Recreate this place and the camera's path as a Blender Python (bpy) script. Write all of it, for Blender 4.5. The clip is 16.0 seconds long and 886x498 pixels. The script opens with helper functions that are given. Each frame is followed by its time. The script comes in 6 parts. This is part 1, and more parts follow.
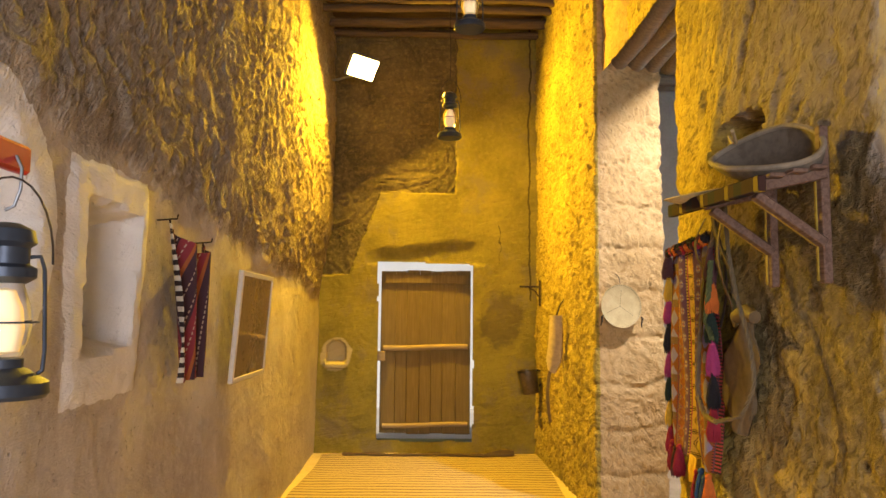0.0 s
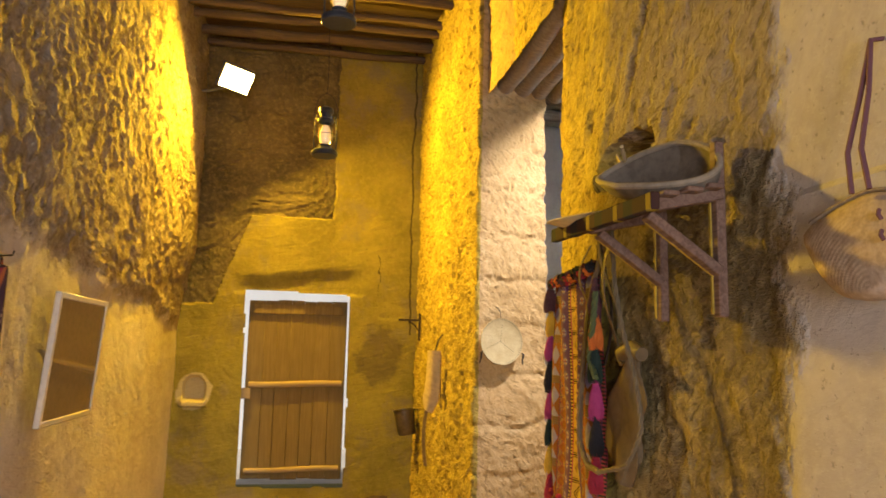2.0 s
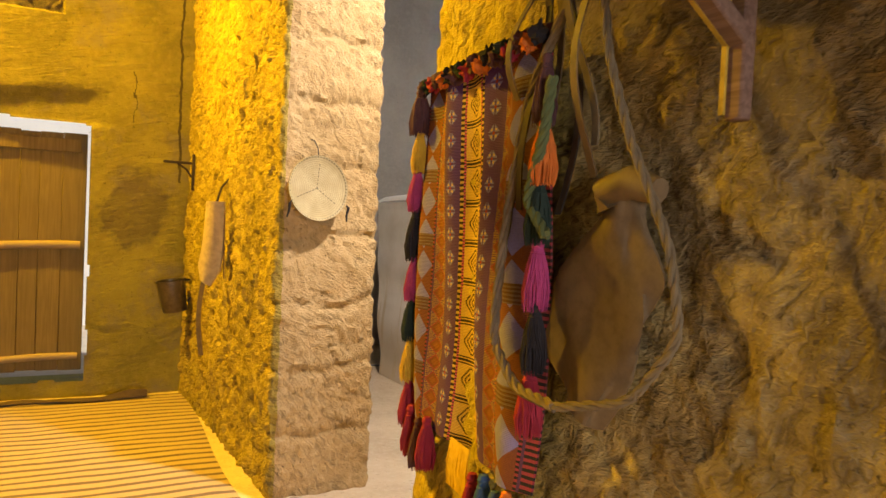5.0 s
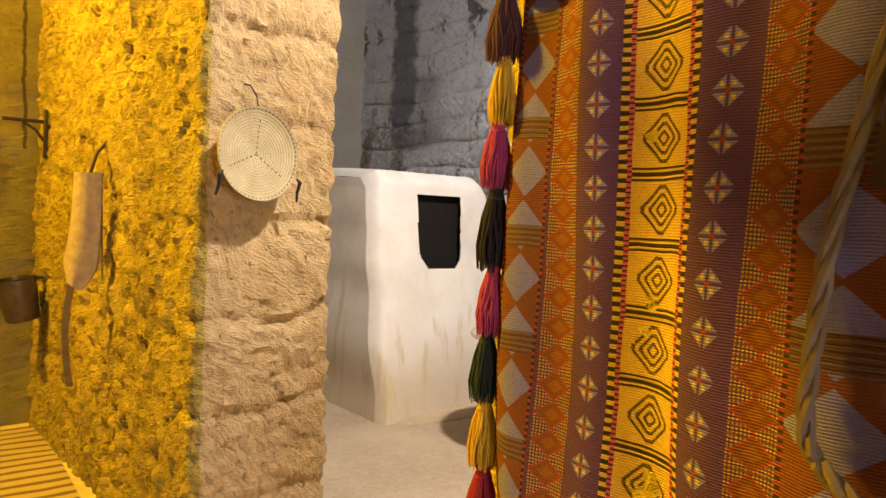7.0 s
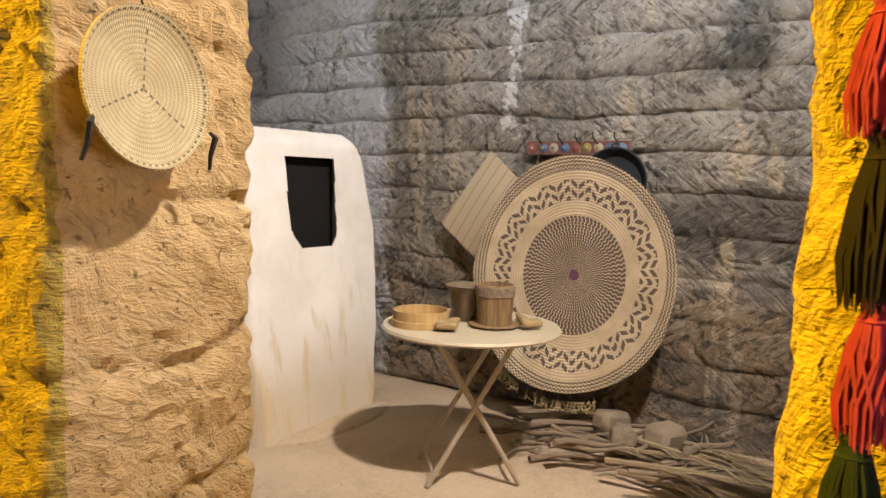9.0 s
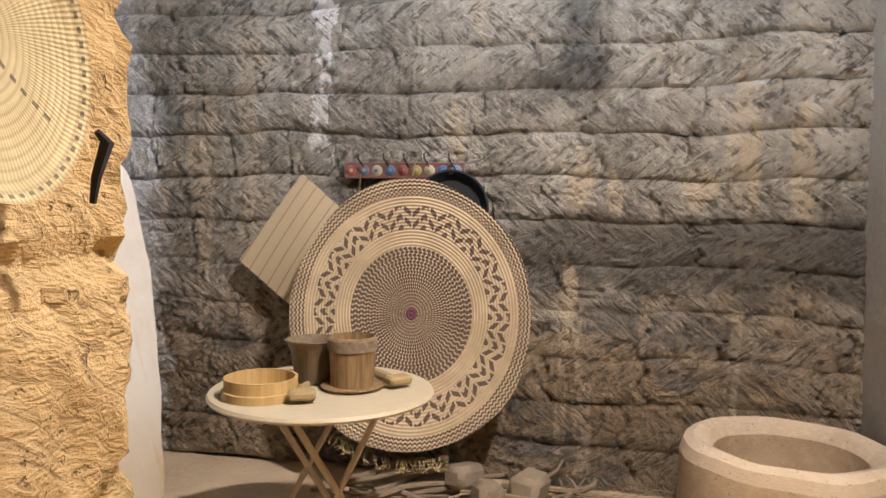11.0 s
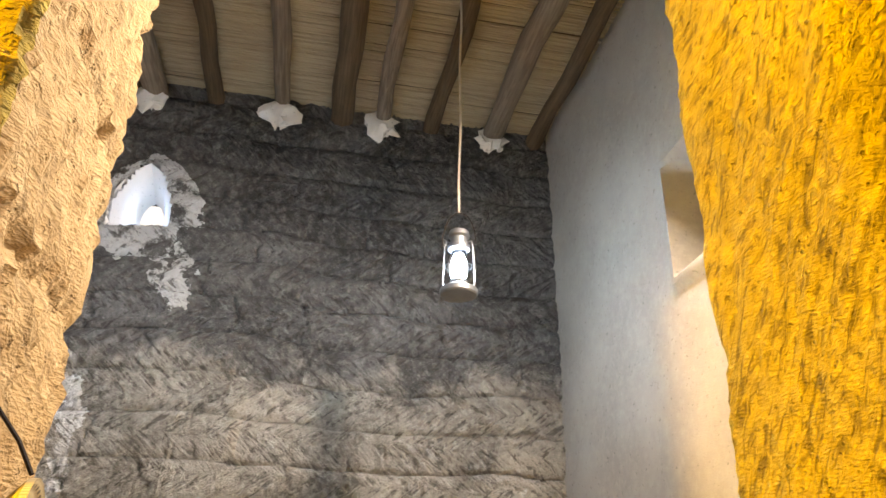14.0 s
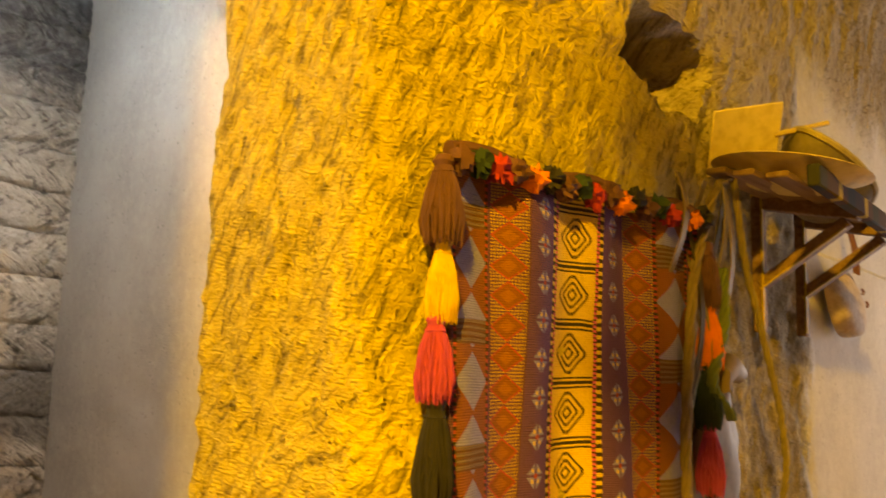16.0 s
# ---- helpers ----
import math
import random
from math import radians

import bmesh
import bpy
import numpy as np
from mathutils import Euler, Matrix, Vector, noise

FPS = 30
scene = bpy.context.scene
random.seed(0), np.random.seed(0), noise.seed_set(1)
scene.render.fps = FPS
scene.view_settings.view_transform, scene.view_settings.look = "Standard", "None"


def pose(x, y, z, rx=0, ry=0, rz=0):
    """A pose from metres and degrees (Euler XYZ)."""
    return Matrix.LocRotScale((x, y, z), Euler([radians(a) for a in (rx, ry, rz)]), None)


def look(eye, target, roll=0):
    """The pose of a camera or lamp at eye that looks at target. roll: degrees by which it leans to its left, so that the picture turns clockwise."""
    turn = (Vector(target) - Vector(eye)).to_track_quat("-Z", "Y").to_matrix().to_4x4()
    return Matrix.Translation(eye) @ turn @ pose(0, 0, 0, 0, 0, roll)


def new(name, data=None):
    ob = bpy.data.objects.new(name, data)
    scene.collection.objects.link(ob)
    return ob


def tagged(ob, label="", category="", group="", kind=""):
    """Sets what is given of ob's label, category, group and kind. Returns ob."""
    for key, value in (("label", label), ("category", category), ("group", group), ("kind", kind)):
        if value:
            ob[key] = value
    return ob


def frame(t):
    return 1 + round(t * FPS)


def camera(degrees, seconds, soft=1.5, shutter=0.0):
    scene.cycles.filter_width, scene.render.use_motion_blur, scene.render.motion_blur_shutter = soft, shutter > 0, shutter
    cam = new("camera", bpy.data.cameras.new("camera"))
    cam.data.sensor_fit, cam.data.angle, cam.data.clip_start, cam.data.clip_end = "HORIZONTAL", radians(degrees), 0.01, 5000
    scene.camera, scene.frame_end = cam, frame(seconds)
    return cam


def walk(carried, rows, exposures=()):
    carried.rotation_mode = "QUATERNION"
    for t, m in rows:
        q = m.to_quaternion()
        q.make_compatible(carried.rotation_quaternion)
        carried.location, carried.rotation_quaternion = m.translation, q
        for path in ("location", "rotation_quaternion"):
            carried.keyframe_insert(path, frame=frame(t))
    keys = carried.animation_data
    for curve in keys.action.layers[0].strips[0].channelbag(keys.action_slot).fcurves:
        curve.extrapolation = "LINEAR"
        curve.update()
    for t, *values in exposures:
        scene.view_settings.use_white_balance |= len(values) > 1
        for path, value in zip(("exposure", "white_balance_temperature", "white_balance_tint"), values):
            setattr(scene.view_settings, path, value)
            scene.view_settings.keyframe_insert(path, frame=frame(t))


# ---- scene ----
cam = camera(63.1, 16.0, shutter=0.2)
PATH = [
    (0, (-0.021, 0.573, 1.539), (0.029, 2.564, 1.719), 0.6),
    (0.5, (-0.034, 0.596, 1.552), (0.053, 2.577, 1.813), 0.2),
    (1, (-0.052, 0.668, 1.554), (0.094, 2.639, 1.863), 0.1),
    (1.5, (0.013, 0.802, 1.533), (0.234, 2.763, 1.86), 0.1),
    (2, (0.128, 1.001, 1.535), (0.479, 2.95, 1.816), 1.3),
    (2.5, (0.217, 1.203, 1.504), (0.781, 3.112, 1.699), 1.9),
    (3, (0.266, 1.465, 1.5), (1.06, 3.296, 1.626), 1.5),
    (3.5, (0.3, 1.705, 1.47), (1.153, 3.514, 1.496), 1.7),
    (4, (0.369, 1.974, 1.485), (1.211, 3.787, 1.445), 2.3),
    (4.5, (0.341, 2.273, 1.473), (1.22, 4.069, 1.417), 2.8),
    (5, (0.338, 2.55, 1.45), (1.276, 4.315, 1.388), 2.7),
    (5.2, (0.348, 2.671, 1.442), (1.293, 4.433, 1.376), 2.6),
    (7.3, (0.402, 3.839, 1.443), (1.721, 5.338, 1.335), 2.9),
    (7.5, (0.416, 3.945, 1.432), (1.771, 5.413, 1.322), 2.9),
    (7.9, (0.436, 4.21, 1.442), (1.877, 5.593, 1.329), 2.6),
    (8, (0.439, 4.263, 1.448), (1.9, 5.623, 1.327), 2.5),
    (8.5, (0.496, 4.511, 1.435), (2.048, 5.763, 1.276), 2.2),
    (9, (0.588, 4.736, 1.442), (2.233, 5.858, 1.254), 1.6),
    (9.2, (0.613, 4.818, 1.436), (2.3, 5.874, 1.239), 1.5),
    (11.3, (0.914, 5.62, 1.455), (2.889, 5.93, 1.417), 0.7),
    (11.5, (0.911, 5.656, 1.465), (2.897, 5.896, 1.486), 0.8),
    (12, (0.82, 5.648, 1.489), (2.804, 5.745, 1.722), 1.2),
    (12.5, (0.684, 5.64, 1.508), (2.639, 5.626, 1.929), 0.6),
    (13, (0.612, 5.697, 1.617), (2.515, 5.598, 2.224), 0.3),
    (13.5, (0.585, 5.785, 1.644), (2.412, 5.558, 2.425), 0.7),
    (14, (0.568, 5.821, 1.663), (2.33, 5.481, 2.547), 1.1),
    (14.5, (0.57, 5.806, 1.651), (2.31, 5.297, 2.497), 1.6),
    (15, (0.589, 5.76, 1.629), (2.3, 4.961, 2.288), 1.8),
    (15.5, (0.604, 5.709, 1.607), (2.182, 4.564, 2.055), 2.1),
    (16, (0.583, 5.643, 1.591), (1.957, 4.213, 1.854), 2.0),
]
walk(cam, [(t, look(eye, target, roll)) for t, eye, target, roll in PATH], [(0.0, 0.0, 6250, 9), (3.0, 0.0, 6250, 9), (5.0, 0.1, 6800, 10), (8.0, 0.0, 6600, 10), (11.5, 0.1, 6400, 11), (13.5, 0.0, 6800, 10), (15.5, 0.0, 7500, 11), (16.0, 0.05, 7500, 11)])

# ---- world, sun, lights ----
world = bpy.data.worlds.new("sky")
scene.world = world
world.use_nodes = True
wn = world.node_tree.nodes
sky = wn.new("ShaderNodeTexSky")
sky.sky_type, sky.sun_disc = "NISHITA", False
sky.sun_elevation, sky.sun_rotation = radians(37), radians(243)
wn["Background"].inputs["Strength"].default_value = 0.15
world.node_tree.links.new(sky.outputs["Color"], wn["Background"].inputs["Color"])
sun = new("sun", bpy.data.lights.new("sun", "SUN"))
sun.data.energy, sun.data.angle, sun.data.color = 5.0, radians(0.5), (1.0, 0.95, 0.88)
sun.matrix_world = look((0, 0, 10), (0.7, 0.35, 9.4))


def area_lamp(name, eye, target, sx, sy, watts, colour, spread=180):
    ob = new(name, bpy.data.lights.new(name, "AREA"))
    ob.data.shape, ob.data.size, ob.data.size_y = "RECTANGLE", sx, sy
    ob.data.energy, ob.data.color, ob.data.spread = watts, colour, radians(spread)
    ob.matrix_world = look(eye, target)
    return ob


YELLOW = (1.0, 0.585, 0.02)
FLOOD = Vector((-0.71, 8.16, 4.17))
FLOOD_AIM = Vector((1.0, 4.4, 1.2))
way = (FLOOD_AIM - FLOOD).normalized()
area_lamp("flood_lamp", FLOOD + way * 0.03, FLOOD_AIM, 0.22, 0.16, 530, YELLOW, 165)
area_lamp("room_lamp", (2.22, 4.70, 3.70), (3.3, 7.2, 0.0), 0.16, 0.12, 130, (1.0, 0.87, 0.76), 145)
# added lamp for unseen light from behind; daylight of the room's small high vent
area_lamp("light_from_behind", (0.1, -2.3, 1.5), (0.1, 4.0, 1.6), 1.5, 2.1, 200, (0.95, 0.92, 0.98))
area_lamp("vent_daylight", (4.98, 6.90, 3.86), (4.0, 6.75, 3.45), 0.11, 0.15, 0.9, (0.38, 0.58, 1.0))

# ---- materials ----
class Nodes:
    """A short way to write node trees."""

    def __init__(self, name, rough=0.9, metal=0.0):
        self.mat = bpy.data.materials.new(name)
        self.mat.use_nodes = True
        self.n, self.l = self.mat.node_tree.nodes, self.mat.node_tree.links
        self.bsdf = self.n["Principled BSDF"]
        self.bsdf.inputs["Roughness"].default_value = rough
        self.bsdf.inputs["Metallic"].default_value = metal
        self.bsdf.inputs["Specular IOR Level"].default_value = 0.25
        self.pos = self.n.new("ShaderNodeNewGeometry").outputs["Position"]

    def put(self, socket, value):
        if isinstance(value, bpy.types.NodeSocket):
            self.l.new(value, socket)
        else:
            socket.default_value = value

    def local(self):
        return self.n.new("ShaderNodeTexCoord").outputs["Object"]

    def xyz(self, vec=None):
        s = self.n.new("ShaderNodeSeparateXYZ")
        self.l.new(vec or self.pos, s.inputs[0])
        return s.outputs[0], s.outputs[1], s.outputs[2]

    def scaled(self, sx, sy, sz, rot=(0, 0, 0), vec=None):
        m = self.n.new("ShaderNodeMapping")
        self.l.new(vec or self.pos, m.inputs["Vector"])
        m.inputs["Scale"].default_value = (sx, sy, sz)
        m.inputs["Rotation"].default_value = [radians(a) for a in rot]
        return m.outputs[0]

    def noise(self, scale, detail=4, rough=0.6, vec=None, warp=0.0):
        t = self.n.new("ShaderNodeTexNoise")
        self.l.new(vec or self.pos, t.inputs["Vector"])
        t.inputs["Scale"].default_value, t.inputs["Detail"].default_value = scale, detail
        t.inputs["Roughness"].default_value, t.inputs["Distortion"].default_value = rough, warp
        return t.outputs["Fac"]

    def voronoi(self, scale, vec=None, feature="F1"):
        t = self.n.new("ShaderNodeTexVoronoi")
        t.feature = feature
        self.l.new(vec or self.pos, t.inputs["Vector"])
        t.inputs["Scale"].default_value = scale
        return t.outputs["Distance"]

    def math(self, op, a, b=0.0, c=0.0, clamp=False):
        m = self.n.new("ShaderNodeMath")
        m.operation, m.use_clamp = op, clamp
        for s, v in zip(m.inputs, (a, b, c)):
            self.put(s, v)
        return m.outputs[0]

    def step(self, value, lo, hi):
        m = self.n.new("ShaderNodeMapRange")
        m.interpolation_type = "SMOOTHSTEP"
        self.put(m.inputs[0], value)
        m.inputs[1].default_value, m.inputs[2].default_value = lo, hi
        return m.outputs[0]

    def mix(self, fac, a, b, blend="MIX"):
        m = self.n.new("ShaderNodeMix")
        m.data_type, m.blend_type = "RGBA", blend
        self.put(m.inputs[0], fac)
        for s, v in ((m.inputs[6], a), (m.inputs[7], b)):
            self.put(s, (*v, 1) if isinstance(v, tuple) and len(v) == 3 else v)
        return m.outputs[2]

    def random(self):
        return self.n.new("ShaderNodeObjectInfo").outputs["Random"]

    def bump(self, height, strength=0.5, distance=0.01, after=None):
        b = self.n.new("ShaderNodeBump")
        b.inputs["Strength"].default_value, b.inputs["Distance"].default_value = strength, distance
        self.l.new(height, b.inputs["Height"])
        if after:
            self.l.new(after, b.inputs["Normal"])
        return b.outputs[0]

    def done(self, colour, normal=None, rough=None):
        self.put(self.bsdf.inputs["Base Color"], (*colour, 1) if isinstance(colour, tuple) else colour)
        if normal:
            self.l.new(normal, self.bsdf.inputs["Normal"])
        if rough is not None:
            self.put(self.bsdf.inputs["Roughness"], rough)
        return self.mat


def mud_colour(k, dark, light, straw, scale=1.0):
    """Mottled earth with straw flecks and pits: colour and height sockets."""
    broad, fine = k.noise(1.7 * scale, 5), k.noise(22 * scale, 5, 0.65)
    fleck = k.noise(1, 2, 0.5, k.scaled(55, 55, 190, (35, 20, 15)))
    col = k.mix(k.step(broad, 0.3, 0.72), dark, light)
    col = k.mix(k.math("MULTIPLY", k.step(fine, 0.42, 0.75), 0.55), col, straw)
    col = k.mix(k.math("MULTIPLY", k.step(fleck, 0.60, 0.72), 0.45), col, straw)
    pits = k.step(k.noise(46 * scale, 3, 0.6), 0.62, 0.72)
    col = k.mix(k.math("MULTIPLY", pits, 0.55), col, tuple(c * 0.45 for c in dark))
    height = k.math("ADD", k.math("MULTIPLY", fine, 0.7), k.math("MULTIPLY", fleck, 0.35))
    height = k.math("SUBTRACT", height, k.math("MULTIPLY", pits, 0.5))
    return col, height


def daub(k, first=58, second=-24):
    """Height of straw daub dragged by hand, now one way, now the other."""
    x, y, z = k.xyz()
    one = dragged(k, k.math("ADD", x, y), z, first)
    two = dragged(k, k.math("ADD", x, y), z, second)
    return k.math("ADD", one, k.math("MULTIPLY", k.math("SUBTRACT", two, one), k.step(k.noise(1.3, 3), 0.47, 0.58)))


def dragged(k, u, v, degrees, fine=40.0, along=13.0):
    """Noise drawn out along a slant in the wall's own plane."""
    c, s = math.cos(radians(degrees)), math.sin(radians(degrees))
    comb = k.n.new("ShaderNodeCombineXYZ")
    k.put(comb.inputs[0], k.math("ADD", k.math("MULTIPLY", u, c * along), k.math("MULTIPLY", v, s * along)))
    k.put(comb.inputs[1], k.math("ADD", k.math("MULTIPLY", u, -s * fine), k.math("MULTIPLY", v, c * fine)))
    return k.noise(1.0, 5, 0.62, comb.outputs[0], 0.9)


SMOOTH = ((0.36, 0.305, 0.25), (0.48, 0.425, 0.36), (0.54, 0.475, 0.39))
ROUGH = ((0.20, 0.155, 0.115), (0.33, 0.27, 0.205), (0.42, 0.355, 0.27))
# earth past the shelf with the lamp's yellow light put into its colour
LAMPLIT = ((0.38, 0.285, 0.05), (0.60, 0.46, 0.075), (0.70, 0.55, 0.10))
# dark earth for the stains and for shade painted under the shelf
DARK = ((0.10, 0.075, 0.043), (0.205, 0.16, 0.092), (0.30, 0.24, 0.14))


def wavy(k, value, amount=0.25, scale=4.0):
    """A coordinate with an uneven, hand-made edge."""
    n = k.math("ADD", k.noise(scale, 5, 0.65), -0.5)
    return k.math("MULTIPLY_ADD", n, amount, value)


def wall_left_mat():
    k = Nodes("earth_plaster_left")
    x, y, z = k.xyz()
    smooth, h1 = mud_colour(k, *SMOOTH)
    rough, h2 = mud_colour(k, *ROUGH)
    up = k.step(wavy(k, k.math("MULTIPLY_ADD", y, 0.075, z), 0.35), 2.32, 2.46)
    col = k.mix(up, smooth, rough)
    # whitewashed surrounds of the two niches
    wy, wz = wavy(k, y, 0.07, 9), wavy(k, z, 0.07, 9)
    box = k.math("MULTIPLY", k.math("LESS_THAN", k.math("ABSOLUTE", k.math("SUBTRACT", wy, 3.30)), 0.325),
                 k.math("LESS_THAN", k.math("ABSOLUTE", k.math("SUBTRACT", wz, 1.64)), 0.43))
    dy, dz = k.math("SUBTRACT", wy, 2.50), k.math("SUBTRACT", wz, 1.79)
    disc = k.math("LESS_THAN", k.math("ADD", k.math("MULTIPLY", dy, dy), k.math("MULTIPLY", dz, dz)), 0.175)
    lime = k.mix(k.noise(7, 5), (0.78, 0.76, 0.74), (0.60, 0.56, 0.52))
    col = k.mix(k.math("MAXIMUM", box, disc), col, lime)
    hh = k.math("MULTIPLY_ADD", up, 0.75, 0.25)
    # shade in the daub's hollows is put into the colour
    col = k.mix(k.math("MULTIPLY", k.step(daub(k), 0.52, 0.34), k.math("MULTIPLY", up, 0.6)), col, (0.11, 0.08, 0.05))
    return k.done(col, k.bump(k.math("MULTIPLY", k.math("ADD", h2, k.math("MULTIPLY", daub(k), 1.0)), hh), 1.0, 0.026))


def wall_right_mat():
    k = Nodes("earth_plaster_right")
    x, y, z = k.xyz()
    smooth, h1 = mud_colour(k, (0.37, 0.337, 0.305), (0.46, 0.427, 0.39), (0.49, 0.455, 0.41))
    rough, h2 = mud_colour(k, *ROUGH)
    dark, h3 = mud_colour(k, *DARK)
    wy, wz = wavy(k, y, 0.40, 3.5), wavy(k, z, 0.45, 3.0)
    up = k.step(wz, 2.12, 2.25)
    # dark patches: real stains together with painted shadow of the shelf and hung things
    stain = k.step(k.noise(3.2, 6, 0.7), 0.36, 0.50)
    # brighter, yellower earth painted where the lamp reaches the lower wall
    lamplit_low, h6 = mud_colour(k, (0.30, 0.225, 0.09), (0.50, 0.385, 0.15), (0.60, 0.47, 0.19))
    low = k.mix(k.math("MULTIPLY", k.math("MULTIPLY", k.math("MULTIPLY", stain, k.step(wavy(k, z, 0.7, 2.2), 0.75, 1.2)), k.step(wy, 3.95, 3.5)), 0.75), lamplit_low, dark)
    col = k.mix(up, low, rough)
    # past the shelf the stains end and lamp yellow is put into the colour
    raked, h5 = mud_colour(k, *LAMPLIT)
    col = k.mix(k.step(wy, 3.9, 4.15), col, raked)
    # same mud darkened past the passage to offset the lamp's nearness
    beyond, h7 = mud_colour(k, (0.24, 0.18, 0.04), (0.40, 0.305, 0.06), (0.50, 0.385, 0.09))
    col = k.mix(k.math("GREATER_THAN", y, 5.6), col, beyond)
    pale = k.math("MULTIPLY", k.math("SUBTRACT", 1.0, k.step(wy, 2.80, 2.90)), k.math("SUBTRACT", 1.0, k.step(wz, 2.55, 2.9)))
    col = k.mix(pale, col, smooth)
    # limewashed mud of the passage side and of the room beyond
    jamb = k.math("GREATER_THAN", wavy(k, x, 0.03, 12), 1.345)
    limed, h4 = mud_colour(k, (0.34, 0.23, 0.105), (0.45, 0.325, 0.165), (0.53, 0.40, 0.225))
    far = k.math("MULTIPLY", jamb, k.math("GREATER_THAN", y, 5.5))
    col = k.mix(far, col, limed)
    hh = k.math("MULTIPLY", k.math("SUBTRACT", 1.0, k.math("MULTIPLY", pale, 0.9)), k.math("SUBTRACT", 1.0, k.math("MULTIPLY", far, 0.45)))
    # hollows between the strokes darkened in colour, standing in for their shade
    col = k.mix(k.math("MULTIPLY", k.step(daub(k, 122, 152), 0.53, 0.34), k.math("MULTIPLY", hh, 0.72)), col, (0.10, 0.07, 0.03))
    return k.done(col, k.bump(k.math("MULTIPLY", k.math("ADD", h2, k.math("MULTIPLY", daub(k, 122, 152), 1.0)), hh), 1.0, 0.026))


def wall_end_mat():
    k = Nodes("earth_plaster_end")
    x, y, z = k.xyz()
    smooth, h1 = mud_colour(k, (0.175, 0.142, 0.022), (0.29, 0.238, 0.036), (0.32, 0.262, 0.045))
    dark, h2 = mud_colour(k, (0.06, 0.048, 0.022), (0.16, 0.123, 0.05), (0.27, 0.205, 0.08))
    wx, wz = wavy(k, x, 0.12, 6), wavy(k, z, 0.10, 6)
    bare = k.math("MULTIPLY", k.math("GREATER_THAN", wz, 2.92), k.math("LESS_THAN", wx, 0.32))
    bare2 = k.math("MULTIPLY", k.math("GREATER_THAN", wz, 1.98), k.math("LESS_THAN", k.math("MULTIPLY_ADD", wz, -0.35, wx), -1.56))
    stain = k.math("MULTIPLY", k.step(k.noise(2.1, 5, 0.65), 0.50, 0.66), 0.65)
    col = k.mix(stain, smooth, (0.19, 0.15, 0.09))
    col = k.mix(k.math("MAXIMUM", bare, bare2), col, dark)
    # recess shade painted beside the door, pale lime round the small arched niche
    px, pz = k.math("DIVIDE", k.math("SUBTRACT", wavy(k, x, 0.45, 4), 0.85), 0.25), k.math("DIVIDE", k.math("SUBTRACT", wavy(k, z, 0.5, 4.5), 1.46), 0.30)
    recess_shade = k.step(k.math("ADD", k.math("MULTIPLY", px, px), k.math("MULTIPLY", pz, pz)), 1.25, 0.7)
    col = k.mix(k.math("MULTIPLY", recess_shade, 0.6), col, (0.10, 0.075, 0.035))
    qx, qz = k.math("SUBTRACT", wx, -1.0), k.math("SUBTRACT", wz, 1.08)
    pale = k.step(k.math("ADD", k.math("MULTIPLY", qx, qx), k.math("MULTIPLY", qz, qz)), 0.036, 0.026)
    col = k.mix(pale, col, (0.46, 0.39, 0.20))
    # the open joint where the end wall meets its neighbour, and a hairline crack
    joint = k.math("MULTIPLY", k.step(k.math("ABSOLUTE", k.math("SUBTRACT", wavy(k, x, 0.10, 3.0), 1.17)), 0.014, 0.006), k.math("GREATER_THAN", z, 1.7))
    hair = k.math("MULTIPLY", k.step(k.math("ABSOLUTE", k.math("SUBTRACT", wavy(k, x, 0.16, 5.0), 0.83)), 0.006, 0.002), k.math("LESS_THAN", k.math("ABSOLUTE", k.math("SUBTRACT", z, 2.35)), 0.2))
    col = k.mix(k.math("MULTIPLY", k.math("MAXIMUM", joint, hair), 0.85), col, (0.05, 0.036, 0.015))
    strokes_ = dragged(k, x, z, 12, 36.0, 6.0)
    # low parts of the strokes painted darker, like shade
    col = k.mix(k.math("MULTIPLY", k.step(strokes_, 0.48, 0.30), k.math("MULTIPLY_ADD", k.math("MAXIMUM", bare, bare2), 0.45, 0.15)), col, (0.09, 0.068, 0.035))
    return k.done(col, k.bump(h2, 0.6, 0.012, k.bump(strokes_, 0.6, 0.014)))


